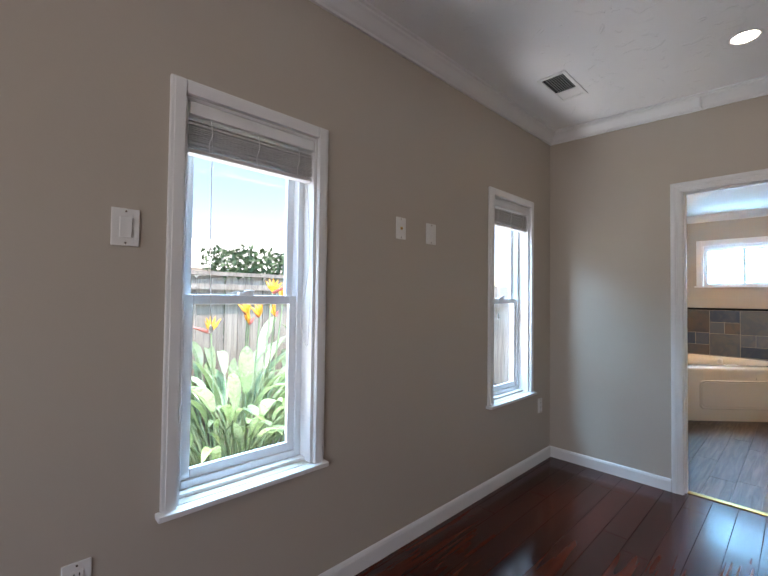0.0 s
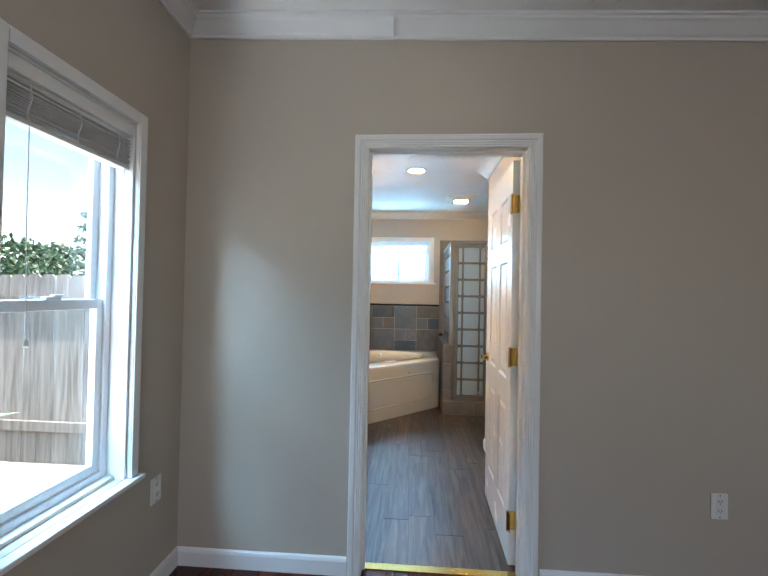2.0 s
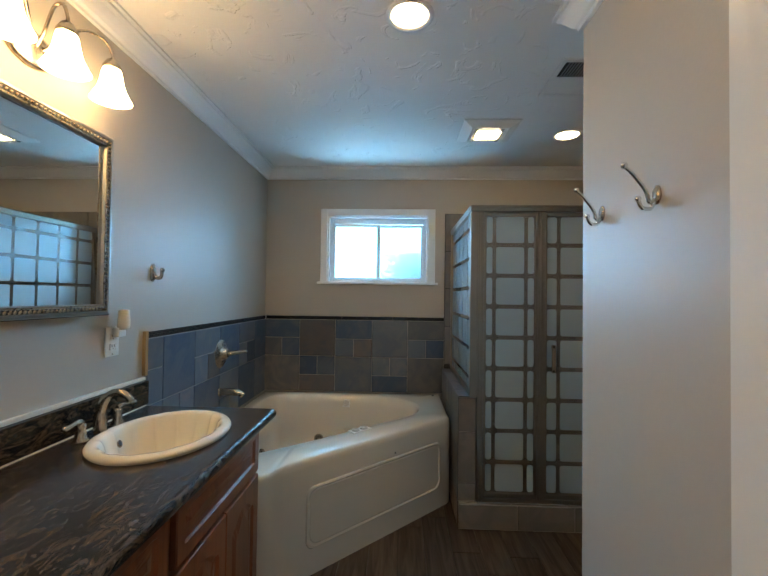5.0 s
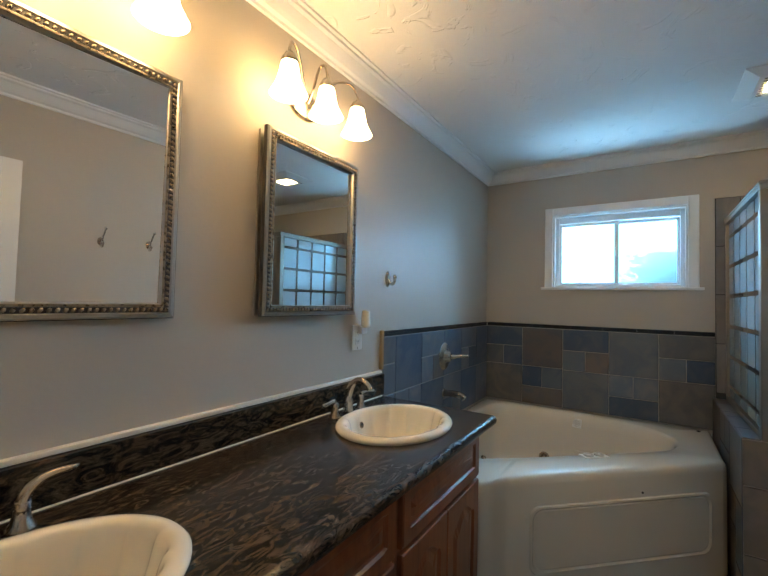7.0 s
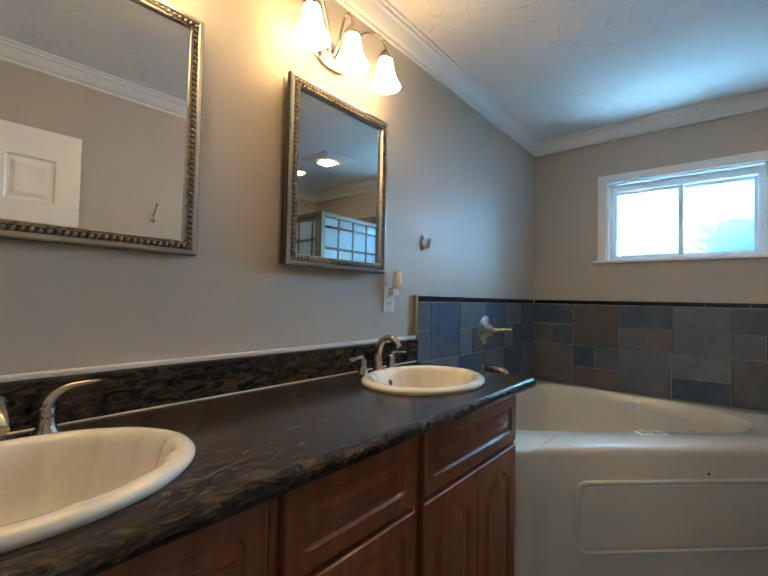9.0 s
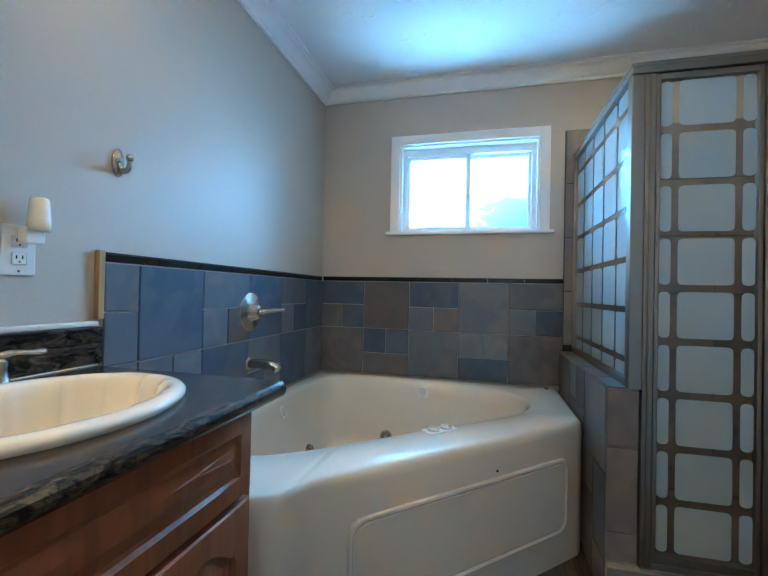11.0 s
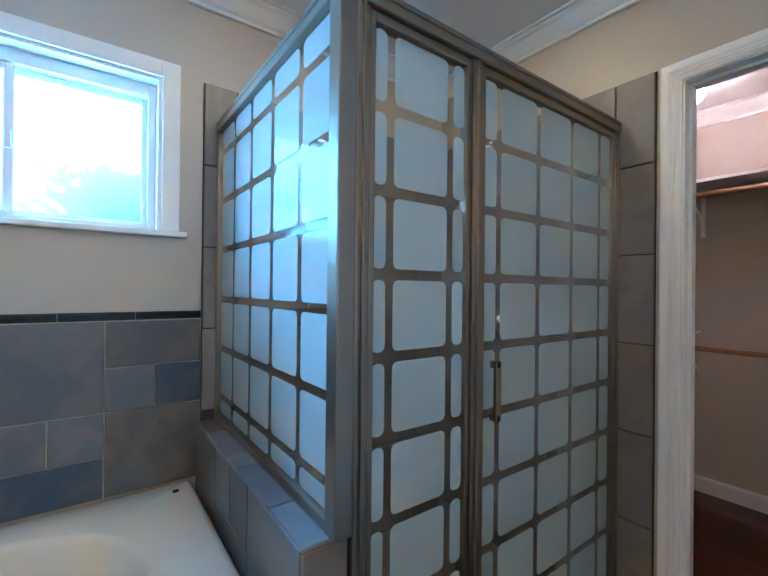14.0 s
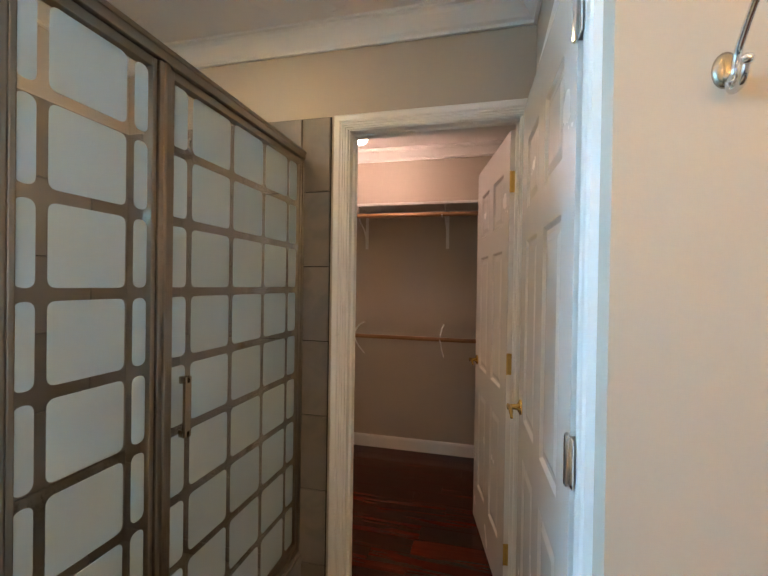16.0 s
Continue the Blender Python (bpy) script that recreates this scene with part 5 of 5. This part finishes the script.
part("prong", bm, NICKEL, rh, smooth=True)


# ---- closet ----
shelf = thing("closet_shelf", "white closet shelf on brackets along the back wall", "shelf")
part("board", boxes((3.62, 7.28, -2.795, -2.49, 1.965, 1.985), bevel=0.002), TRIM, shelf)
part("cleat", boxes((3.62, 7.28, -2.797, -2.778, 1.93, 1.964)), TRIM, shelf)
for x in (4.6, 5.60, 6.27):
    bm = boxes((x - 0.012, x + 0.012, -2.776, -2.772, 1.66, 1.962), (x - 0.012, x + 0.012, -2.772, -2.50, 1.957, 1.9635))
    tube(bm, curve([(x, -2.772, 1.70), (x, -2.70, 1.80), (x, -2.56, 1.87), (x, -2.52, 1.955)], 12), 0.006, 8)
    part("bracket", bm, TRIM, shelf)
for z, nm in ((1.897, "upper"), (0.968, "lower")):
    r = thing("closet_rod", f"oak hanging rod, the {nm} of two, on white brackets", "rod", "closet rods")
    part("rod", tube(bmesh.new(), [(3.61, -2.52, z), (5.4, -2.52, z - 0.004), (7.29, -2.52, z)], 0.016, 12), ROD, r, smooth=True)
    for x in (4.62, 5.62, 6.29):
        bm = tube(bmesh.new(), curve([(x, -2.52, z + 0.03), (x, -2.545, z - 0.012), (x, -2.52, z - 0.024), (x, -2.495, z - 0.010)], 12), 0.005, 8)
        if z < 1.5:
            tube(bm, [(x, -2.797, z + 0.08), (x, -2.66, z + 0.07), (x, -2.52, z + 0.025)], 0.006, 8)
            tube(bm, [(x, -2.797, z - 0.18), (x, -2.64, z - 0.10), (x, -2.53, z - 0.02)], 0.005, 8)
        part("rod_bracket", bm, TRIM, r)


# ---- outside ----
structure("ground", boxes((-60, 60, 1.80, 90, -0.40, -0.25)), GRAVEL, "pale gravel and soil of the side yard", "ground")
structure("ground_front", boxes((7.6, 60, -60, 1.80, -0.40, -0.25)), GRAVEL, "plain ground beyond the bathroom wall", "ground")


def fence(name, p, q, top, label, dog=True):
    f = thing(name, label, "fence", "yard fences")
    p, q = Vector(p), Vector(q)
    d = (q - p).normalized()
    nrm = Vector((-d.y, d.x))
    n = int((q - p).length / 0.145)
    ang = math.degrees(math.atan2(d.y, d.x))
    rnd = random.Random(3)
    meshes = []
    for v in range(4):
        bm = bmesh.new()
        h = top + 0.25 + rnd.uniform(-0.012, 0.012)
        pts = [(0.002, 0), (0.139, 0), (0.139, h - 0.03), (0.11, h), (0.03, h), (0.002, h - 0.03)]
        a = [bm.verts.new((x, 0, z)) for x, z in pts]
        b = [bm.verts.new((x, 0.018, z)) for x, z in pts]
        bm.faces.new(a); bm.faces.new(b[::-1])
        for k in range(6):
            bm.faces.new((a[k], b[k], b[(k + 1) % 6], a[(k + 1) % 6]))
        me = bpy.data.meshes.new("fence_board")
        bm.to_mesh(me); bm.free(); me.materials.append(FENCE)
        meshes.append(me)
    for k in range(n):
        o = new("fence_board", meshes[rnd.randrange(4)])
        o.parent = f
        s = p + d * 0.145 * k
        o.matrix_basis = pose(s.x, s.y, -0.25 + rnd.uniform(-0.008, 0.008), 0, rnd.uniform(-0.4, 0.4), ang)
    L = (q - p).length
    for z in (0.05, top - 0.28):
        bm = boxes((0, L, -0.040, -0.002, z, z + 0.085))
        bm.transform(pose(p.x, p.y, 0, 0, 0, ang))
        part("rail", bm, FENCE, f)
    return f


fence("back_fence", (-3.0, 4.35), (4.9, 4.35), 1.50, "weathered wooden board fence across the side yard")
gate = fence("gate_fence", (4.95, 4.30), (4.95, 1.85), 1.46, "weathered dog-eared wooden fence with a gate")
part("strap_hinge", boxes((4.933, 4.941, 3.02, 3.23, 0.144, 0.176), (4.929, 4.941, 3.16, 3.192, 0.09, 0.23)), DARKFRAME, gate, "black iron strap hinge")
gt = thing("top_trellis", "weathered rail capping the back fence", "fence rail")
part("cap", boxes((-3.0, 4.9, 4.30, 4.40, 1.505, 1.545)), FENCE, gt)
part("lower_cap", boxes((-3.0, 4.9, 4.315, 4.348, 1.36, 1.42)), FENCE, gt)


def leaf_mesh(seed):
    """A stalk with a long folded paddle blade that bends outward; grows along z and leans to +x."""
    r = random.Random(seed)
    bm = bmesh.new()
    H, bl, wd = r.uniform(0.35, 0.95), r.uniform(0.36, 0.55), r.uniform(0.030, 0.058)
    lean, droop = r.uniform(0.05, 0.45), r.uniform(0.1, 0.7)
    def spine(t):
        return Vector((lean * t * t * H + (droop * max(0, t - 0.6) ** 2), 0, H * t + bl * max(0, t - 1) - droop * 0.6 * max(0, t - 0.8) ** 2))
    tube(bm, [spine(k / 6) for k in range(7)], [0.010, 0.009, 0.008, 0.008, 0.007, 0.006, 0.005], 5)
    rows = []
    for k in range(9):
        t = k / 8
        c = spine(1.0) + Vector((bl * t * (0.25 + lean + droop * t), 0, bl * t * (1 - droop * t)))
        w = wd * math.sin(math.pi * min(1, t * 0.93 + 0.07)) ** 0.7
        rows.append([bm.verts.new(c + Vector((-w * 0.35, -w, w * 0.35))), bm.verts.new(c), bm.verts.new(c + Vector((-w * 0.35, w, w * 0.35)))])
    for a, b in zip(rows, rows[1:]):
        for j in range(2):
            bm.faces.new((a[j], a[j + 1], b[j + 1], b[j]))
    me = bpy.data.meshes.new("leaf")
    bm.to_mesh(me); bm.free(); me.materials.append(LEAF)
    return me


def bird_of_paradise(x, y, n, spread, seed, label):
    pl = thing("bird_of_paradise", label, "plant", "yard plants", at=pose(x, y, -0.25))
    r = random.Random(seed)
    kinds = [leaf_mesh(seed * 10 + k) for k in range(9)]
    for k in range(n):
        o = new("leaf", kinds[k % 9])
        o.parent = pl
        a, d = r.uniform(0, 360), r.uniform(0, spread)
        s = r.uniform(0.8, 1.22)
        o.matrix_basis = pose(d * math.cos(radians(a)), d * 0.6 * math.sin(radians(a)), 0, 0, r.uniform(-4, 22), a + r.uniform(-50, 50)) @ Matrix.Diagonal((s, s, s, 1))
    for k in range(7):
        a, d = r.uniform(0, 360), r.uniform(0.05, spread * 0.9)
        fx, fy, fz = d * math.cos(radians(a)), -0.10 - 0.3 * r.random(), r.uniform(0.95, 1.62)
        st = part("flower_stalk", tube(bmesh.new(), [(fx * 0.6, fy * 0.5, 0), (fx, fy, fz)], [0.008, 0.006], 6), LEAF, pl)
        bm = bmesh.new()
        lathe(bm, [(0.004, 0.0), (0.014, 0.03), (0.012, 0.08), (0.002, 0.16)], Matrix.Translation((fx, fy, fz)) @ pose(0, 0, 0, 0, 70, a), 8)
        part("bract", bm, BEAK, st, "red and green beak")
        bm = bmesh.new()
        for j in range(5):
            lathe(bm, [(0.003, 0.0), (0.014, 0.05), (0.001, 0.115)], Matrix.Translation((fx, fy, fz + 0.01)) @ pose(0, 0, 0, 0, -35 + 20 * j, a + 12 * j), 6)
        part("petals", bm, FLOWER, st, "orange pointed petals")
    return pl


bird_of_paradise(1.50, 3.42, 230, 0.72, 4, "tall bird of paradise with orange flowers outside the window")
bird_of_paradise(3.05, 3.75, 40, 0.25, 8, "smaller bird of paradise by the back fence")


def leaf_cloud(n, shape, size, seed):
    r = random.Random(seed)
    vs, fs = [], []
    for _ in range(n):
        c = Vector(shape(r))
        u = Vector((r.gauss(0, 1), r.gauss(0, 1), r.gauss(0, 1))).normalized() * size * r.uniform(0.6, 1.3)
        w = u.cross(Vector((r.gauss(0, 1), r.gauss(0, 1), r.gauss(0, 1)))).normalized() * size * 0.5
        k = len(vs)
        vs += [c - u, c + w, c + u, c - w]
        fs.append((k, k + 1, k + 2, k + 3))
    me = bpy.data.meshes.new("leaves")
    me.from_pydata(vs, [], fs)
    me.materials.append(FOLIAGE)
    return me


hedge = tagged(new("hedge", leaf_cloud(18000, lambda r: (r.uniform(2.6, 9.0), r.uniform(6.5, 7.4), r.uniform(-0.2, 2.05) + 0.10 * r.random()), 0.06, 5)), "dense green hedge behind the fence", "hedge", kind="stuff")
tree = thing("conifer_tree", "tall layered conifer beyond the fence", "tree", at=pose(11.1, 7.9, -0.25))
part("trunk", lathe(bmesh.new(), [(0.16, 0), (0.13, 2.0), (0.06, 4.5), (0.01, 6.3)], Matrix(), 12), BARK, tree)


def layered(r):
    k = r.randrange(16)
    z = 1.3 + k * 0.31 + r.gauss(0, 0.05)
    reach = (6.4 - z) * 0.24
    a = r.choice(range(9)) * 0.7 + k * 0.5 + r.gauss(0, 0.12)
    d = reach * r.random() ** 0.6
    return (d * math.cos(a), d * math.sin(a), z - 0.12 * d)


o = new("crown", leaf_cloud(9000, layered, 0.055, 9))
o.parent = tree
shrub = thing("shrub", "leafy shrub outside the bathroom window", "shrub", at=pose(7.62, 0.36, -0.25))
part("stem", tube(bmesh.new(), [(0, 0, 0), (0.02, 0, 0.8), (0.0, 0.02, 1.6)], [0.03, 0.025, 0.015], 8), BARK, shrub)
o = new("crown", leaf_cloud(3500, lambda r: (r.gauss(0, 0.10), r.gauss(0, 0.11), r.uniform(0.5, 2.05)), 0.05, 12))
o.parent = shrub

house = thing("neighbour_house", "white stucco house beyond the back fence", "house", at=pose(3.5, 15.0, -0.25))
part("wall", boxes((-9, 12, 0, 6, 0, 2.6)), STUCCO, house)
bm = bmesh.new()
v = [bm.verts.new(p) for p in ((-9.4, -0.5, 2.5), (12.4, -0.5, 2.5), (12.4, 3, 4.0), (-9.4, 3, 4.0), (-9.4, 6.5, 2.5), (12.4, 6.5, 2.5))]
for q in ((0, 1, 2, 3), (3, 2, 5, 4), (0, 3, 4), (1, 5, 2), (0, 4, 5, 1)):
    bm.faces.new([v[k] for k in q])
part("roof", bm, STUCCO, house, "pale sunlit roof")
for x in (-1.6, 0.1, 1.8, 7.0):
    wn_ = part("window", boxes((x, x + 1.2, -0.06, -0.005, 1.15, 2.15), bevel=0.01), VINYL, house)
    part("pane", boxes((x + 0.08, x + 1.12, -0.075, -0.062, 1.23, 2.07)), TEAL, wn_, "teal shaded pane")


# ---- tiles and floorboards, piece by piece ----
def tile_mesh(w, h, t, mat, cache={}):
    key = (round(w, 3), round(h, 3), t, mat.name)
    if key not in cache:
        bm = box(bmesh.new(), 0.0026, w - 0.0026, -t, 0.0, 0.0026, h - 0.0026)
        edges = [e for e in bm.edges if all(v.co.y < -t / 2 for v in e.verts)]
        bmesh.ops.bevel(bm, geom=edges, offset=0.0018, segments=1, affect="EDGES")
        me = bpy.data.meshes.new("tile")
        bm.to_mesh(me); bm.free(); me.materials.append(mat)
        cache[key] = me
    return cache[key]


def tiles(parent, m, rows, t=0.007):
    """rows: (u0, u1, v0, v1, material) in the wall's own plane: local x along, z up, -y out of the wall."""
    for u0, u1, v0, v1, mat in rows:
        o = new("tile", tile_mesh(u1 - u0, v1 - v0, t, mat))
        o.parent = parent
        o.matrix_basis = m @ Matrix.Translation((u0, 0, v0))


B, G, N, T, M = S_BLUE, S_GREY, S_BROWN, S_TAUPE, S_MOTTLE
back = structure("tile_field_back", boxes((7.061, 7.0695, 0.104, 1.638, 0.575, 1.186)), GROUT, "slate-look tiles of mixed sizes over the tub", "tiled wall")
y = [1.638, 1.331, 1.026, 0.712, 0.410, 0.104]
layout = []
def cell(i, v0, v1, mats, parts=1):
    w = (y[i] - y[i + 1]) / parts
    for k, mt in enumerate(mats):
        layout.append((1.638 - y[i] + k * w, 1.638 - y[i] + (k + 1) * w, v0, v1, mt))
cell(0, 1.030, 1.184, (B,)); cell(0, 0.876, 1.030, (M, B), 2); cell(0, 0.578, 0.876, (M,))
cell(1, 0.876, 1.184, (N,)); cell(1, 0.716, 0.876, (B, B), 2); cell(1, 0.578, 0.716, (N,))
cell(2, 1.022, 1.184, (B,)); cell(2, 0.870, 1.022, (G, N), 2); cell(2, 0.578, 0.870, (G,))
cell(3, 0.870, 1.184, (G,)); cell(3, 0.716, 0.870, (G, G), 2); cell(3, 0.578, 0.716, (B,))
cell(4, 1.022, 1.184, (M,)); cell(4, 0.870, 1.022, (G, B), 2); cell(4, 0.578, 0.870, (M,))
tiles(back, pose(7.061, 1.638, 0, 0, 0, -90), layout)
# the blue tiles here also carry the window's reflection in their colour
left = structure("tile_field_left", boxes((5.424, 7.060, 1.6315, 1.6395, 0.575, 1.186)), GROUT, "slate-look tiles beside the tub, their blue partly the window's reflection", "tiled wall")
x = [5.424, 5.548, 5.852, 6.172, 6.482, 6.795, 7.052]
layout = [(x[0], x[1], 1.038, 1.184, G), (x[0], x[1], 0.876, 1.038, G), (x[0], x[1], 0.578, 0.876, B),
          (x[1], x[2], 0.876, 1.184, B), (x[1], 5.70, 0.72, 0.876, G), (5.70, x[2], 0.72, 0.876, G), (x[1], x[2], 0.578, 0.72, B),
          (x[2], x[3], 1.032, 1.184, G), (x[2], 6.012, 0.876, 1.032, G), (6.012, x[3], 0.876, 1.032, N), (x[2], x[3], 0.578, 0.876, B),
          (x[3], x[4], 0.876, 1.184, B), (x[3], x[4], 0.72, 0.876, G), (x[3], 6.327, 0.578, 0.72, B), (6.327, x[4], 0.578, 0.72, G),
          (x[4], x[5], 1.036, 1.184, G), (x[4], 6.638, 0.876, 1.036, G), (6.638, x[5], 0.876, 1.036, B), (x[4], x[5], 0.578, 0.876, B),
          (x[5], x[6], 0.876, 1.184, B), (x[5], x[6], 0.578, 0.876, G)]
tiles(left, pose(0, 1.6315, 0), layout)


def liner(parent, m, length):
    """Black ridged listello pieces in a row."""
    n = round(length / 0.203)
    w = length / n
    bm = bmesh.new()
    box(bm, 0.001, w - 0.001, -0.010, 0, 0, 0.028)
    for k in range(3):
        tube(bm, [(0.002, -0.010, 0.006 + 0.008 * k), (w - 0.002, -0.010, 0.006 + 0.008 * k)], 0.0034, 6)
    me = bpy.data.meshes.new("liner_tile")
    bm.to_mesh(me); bm.free(); me.materials.append(LINER)
    for k in range(n):
        o = new("liner_tile", me)
        o.parent = parent
        o.matrix_basis = m @ Matrix.Translation((k * w, 0, 0))


liner(back, pose(7.0685, 1.625, 1.186, 0, 0, -90), 1.52)
liner(left, pose(5.424, 1.6385, 1.186), 1.62)
structure("trim_wood_edge", boxes((5.404, 5.4225, 1.622, 1.6395, 1.019, 1.218), bevel=0.002), EDGEWOOD, "raw yellow wood strip ending the tiles", "edge strip")

strip = structure("tile_strip_shower", boxes((7.061, 7.0695, -1.188, 0.103, 0.05, 2.098)), DARKGROUT, "taupe tiles on the shower's window wall", "tiled wall")
zc = [0.055, 0.185, 0.505, 0.825, 1.143, 1.461, 1.779, 2.097]
layout = []
for v0, v1 in zip(zc, zc[1:]):
    for u0, u1 in ((0.0, 0.125), (0.125, 0.445), (0.445, 0.765), (0.765, 1.085), (1.085, 1.289)):
        if v0 > 0.8 or u0 > 0.1:
            layout.append((u0, u1, v0, v1, T))
tiles(strip, pose(7.061, 0.102, 0, 0, 0, -90), layout)
side = structure("tile_field_closet_wall", boxes((5.972, 7.060, -1.1895, -1.1815, 0.002, 2.098)), DARKGROUT, "taupe tiles beside the closet doorway", "tiled wall")
zs = [0.004, 0.118, 0.450, 0.781, 1.111, 1.441, 1.771, 2.097]
layout = []
for v0, v1 in zip(zs, zs[1:]):
    for u0, u1 in ((0.0, 0.325), (0.325, 0.655), (0.655, 0.950), (0.950, 1.085)):
        layout.append((u0, u1, v0, v1, T))
tiles(side, pose(7.058, -1.1815, 0, 0, 0, 180), layout)
# pebble band inside the shower
peb = bmesh.new()
rnd = random.Random(21)
for k in range(260):
    u, v = rnd.uniform(0.01, 1.18), rnd.uniform(0.36, 0.50)
    bmesh.ops.create_icosphere(peb, subdivisions=1, radius=1, matrix=Matrix.Translation((7.0535, 0.0 - u, v)) @ pose(0, 0, 0, rnd.uniform(0, 180)) @ Matrix.Diagonal((0.004, rnd.uniform(0.009, 0.016), rnd.uniform(0.007, 0.012), 1)))
for k in range(220):
    u, v = rnd.uniform(6.14, 7.04), rnd.uniform(0.36, 0.50)
    bmesh.ops.create_icosphere(peb, subdivisions=1, radius=1, matrix=Matrix.Translation((u, -1.174, v)) @ pose(0, 0, 0, 0, rnd.uniform(0, 180)) @ Matrix.Diagonal((rnd.uniform(0.009, 0.016), 0.004, rnd.uniform(0.007, 0.012), 1)))
pebble = material("river_pebble", (0.16, 0.14, 0.11), 0.35, var=0.6, scale=30)
tagged(part("pebble", peb, pebble, strip, "band of small river pebbles"), kind="stuff")
# low wall: tub face, top and end
tiles(pony, pose(7.06, 0.112, 0, 0, 0, 180), [(0.0, 0.30, 0.485, 0.785, N), (0.30, 0.46, 0.61, 0.785, G), (0.46, 0.62, 0.61, 0.785, B), (0.30, 0.62, 0.485, 0.61, G), (0.62, 0.942, 0.465, 0.785, G), (0.62, 0.78, 0.30, 0.465, N), (0.78, 0.942, 0.155, 0.465, B), (0.78, 0.942, 0.004, 0.155, N), (0.62, 0.78, 0.004, 0.30, N)])
tiles(pony, pose(6.118, 0.118, 0, 0, 0, -90), [(0.0, 0.108, 0.160, 0.268, T), (0.0, 0.108, 0.268, 0.572, T), (0.0, 0.108, 0.572, 0.782, T)])
tiles(pony, pose(0, 0.010, 0.782, -90), [(6.112, 6.30, 0, 0.108, G), (6.30, 6.55, 0, 0.108, G), (6.55, 6.66, 0, 0.108, G), (6.66, 6.90, 0, 0.108, G), (6.90, 7.058, 0, 0.108, N)])
tiles(curb, pose(6.092, 0.118, 0, 0, 0, -90), [(0.0, 0.352, 0.004, 0.150, T), (0.352, 0.690, 0.004, 0.150, T), (0.690, 1.03, 0.004, 0.150, T), (1.03, 1.305, 0.004, 0.150, T)])
tiles(curb, pose(0, 0, 0.155, -90, 0, 0) , [(6.086, 6.19, -1.188 + 0.33 * k, -1.188 + 0.33 * (k + 1), T) for k in range(3)] + [(6.086, 6.19, -0.198, 0.010, T)])


def planks(name, x0, x1, y0, y1, width, lengths, mat, label, seed):
    """Floorboards along x in staggered rows, each an object of its own under the floor."""
    fl = structure(name, boxes((x0, x1, y0, y1, -0.011, -0.008)), SUBFLOOR, label, "floor")
    rnd = random.Random(seed)
    n = math.ceil((y1 - y0) / width)
    for r in range(n):
        a, b = y0 + r * width, min(y1, y0 + (r + 1) * width)
        at = x0
        first = rnd.uniform(0.3, 1.0)
        while at < x1 - 0.01:
            ln = (lengths[rnd.randrange(len(lengths))]) * (first if at == x0 else 1)
            end = min(x1, at + ln)
            if x1 - end < 0.15:
                end = x1
            bm = box(bmesh.new(), 0.0008, end - at - 0.0008, 0.0008, b - a - 0.0008, -0.008, 0.0)
            edges = [e for e in bm.edges if all(v.co.z > -0.001 for v in e.verts)]
            bmesh.ops.bevel(bm, geom=edges, offset=0.0010, segments=1, affect="EDGES")
            o = place("plank", bm, mat)
            o.parent = fl
            o.location = (at, a, rnd.uniform(-0.0004, 0.0))
            at = end
    return fl


planks("floor_bedroom", -2.6, 3.478, -3.0, 1.615, 0.127, (0.9, 1.2, 1.5), CHERRY, "glossy dark red cherry floorboards", 2)
planks("floor_bathroom", 3.478, 7.07, -1.19, 1.64, 0.152, (0.92, 1.22), GREYPLANK, "grey-brown wood-look plank floor", 5)
planks("floor_closet", 3.6, 7.30, -2.80, -1.19, 0.127, (0.9, 1.2, 1.5), CHERRY, "dark red cherry floorboards in the closet", 7)
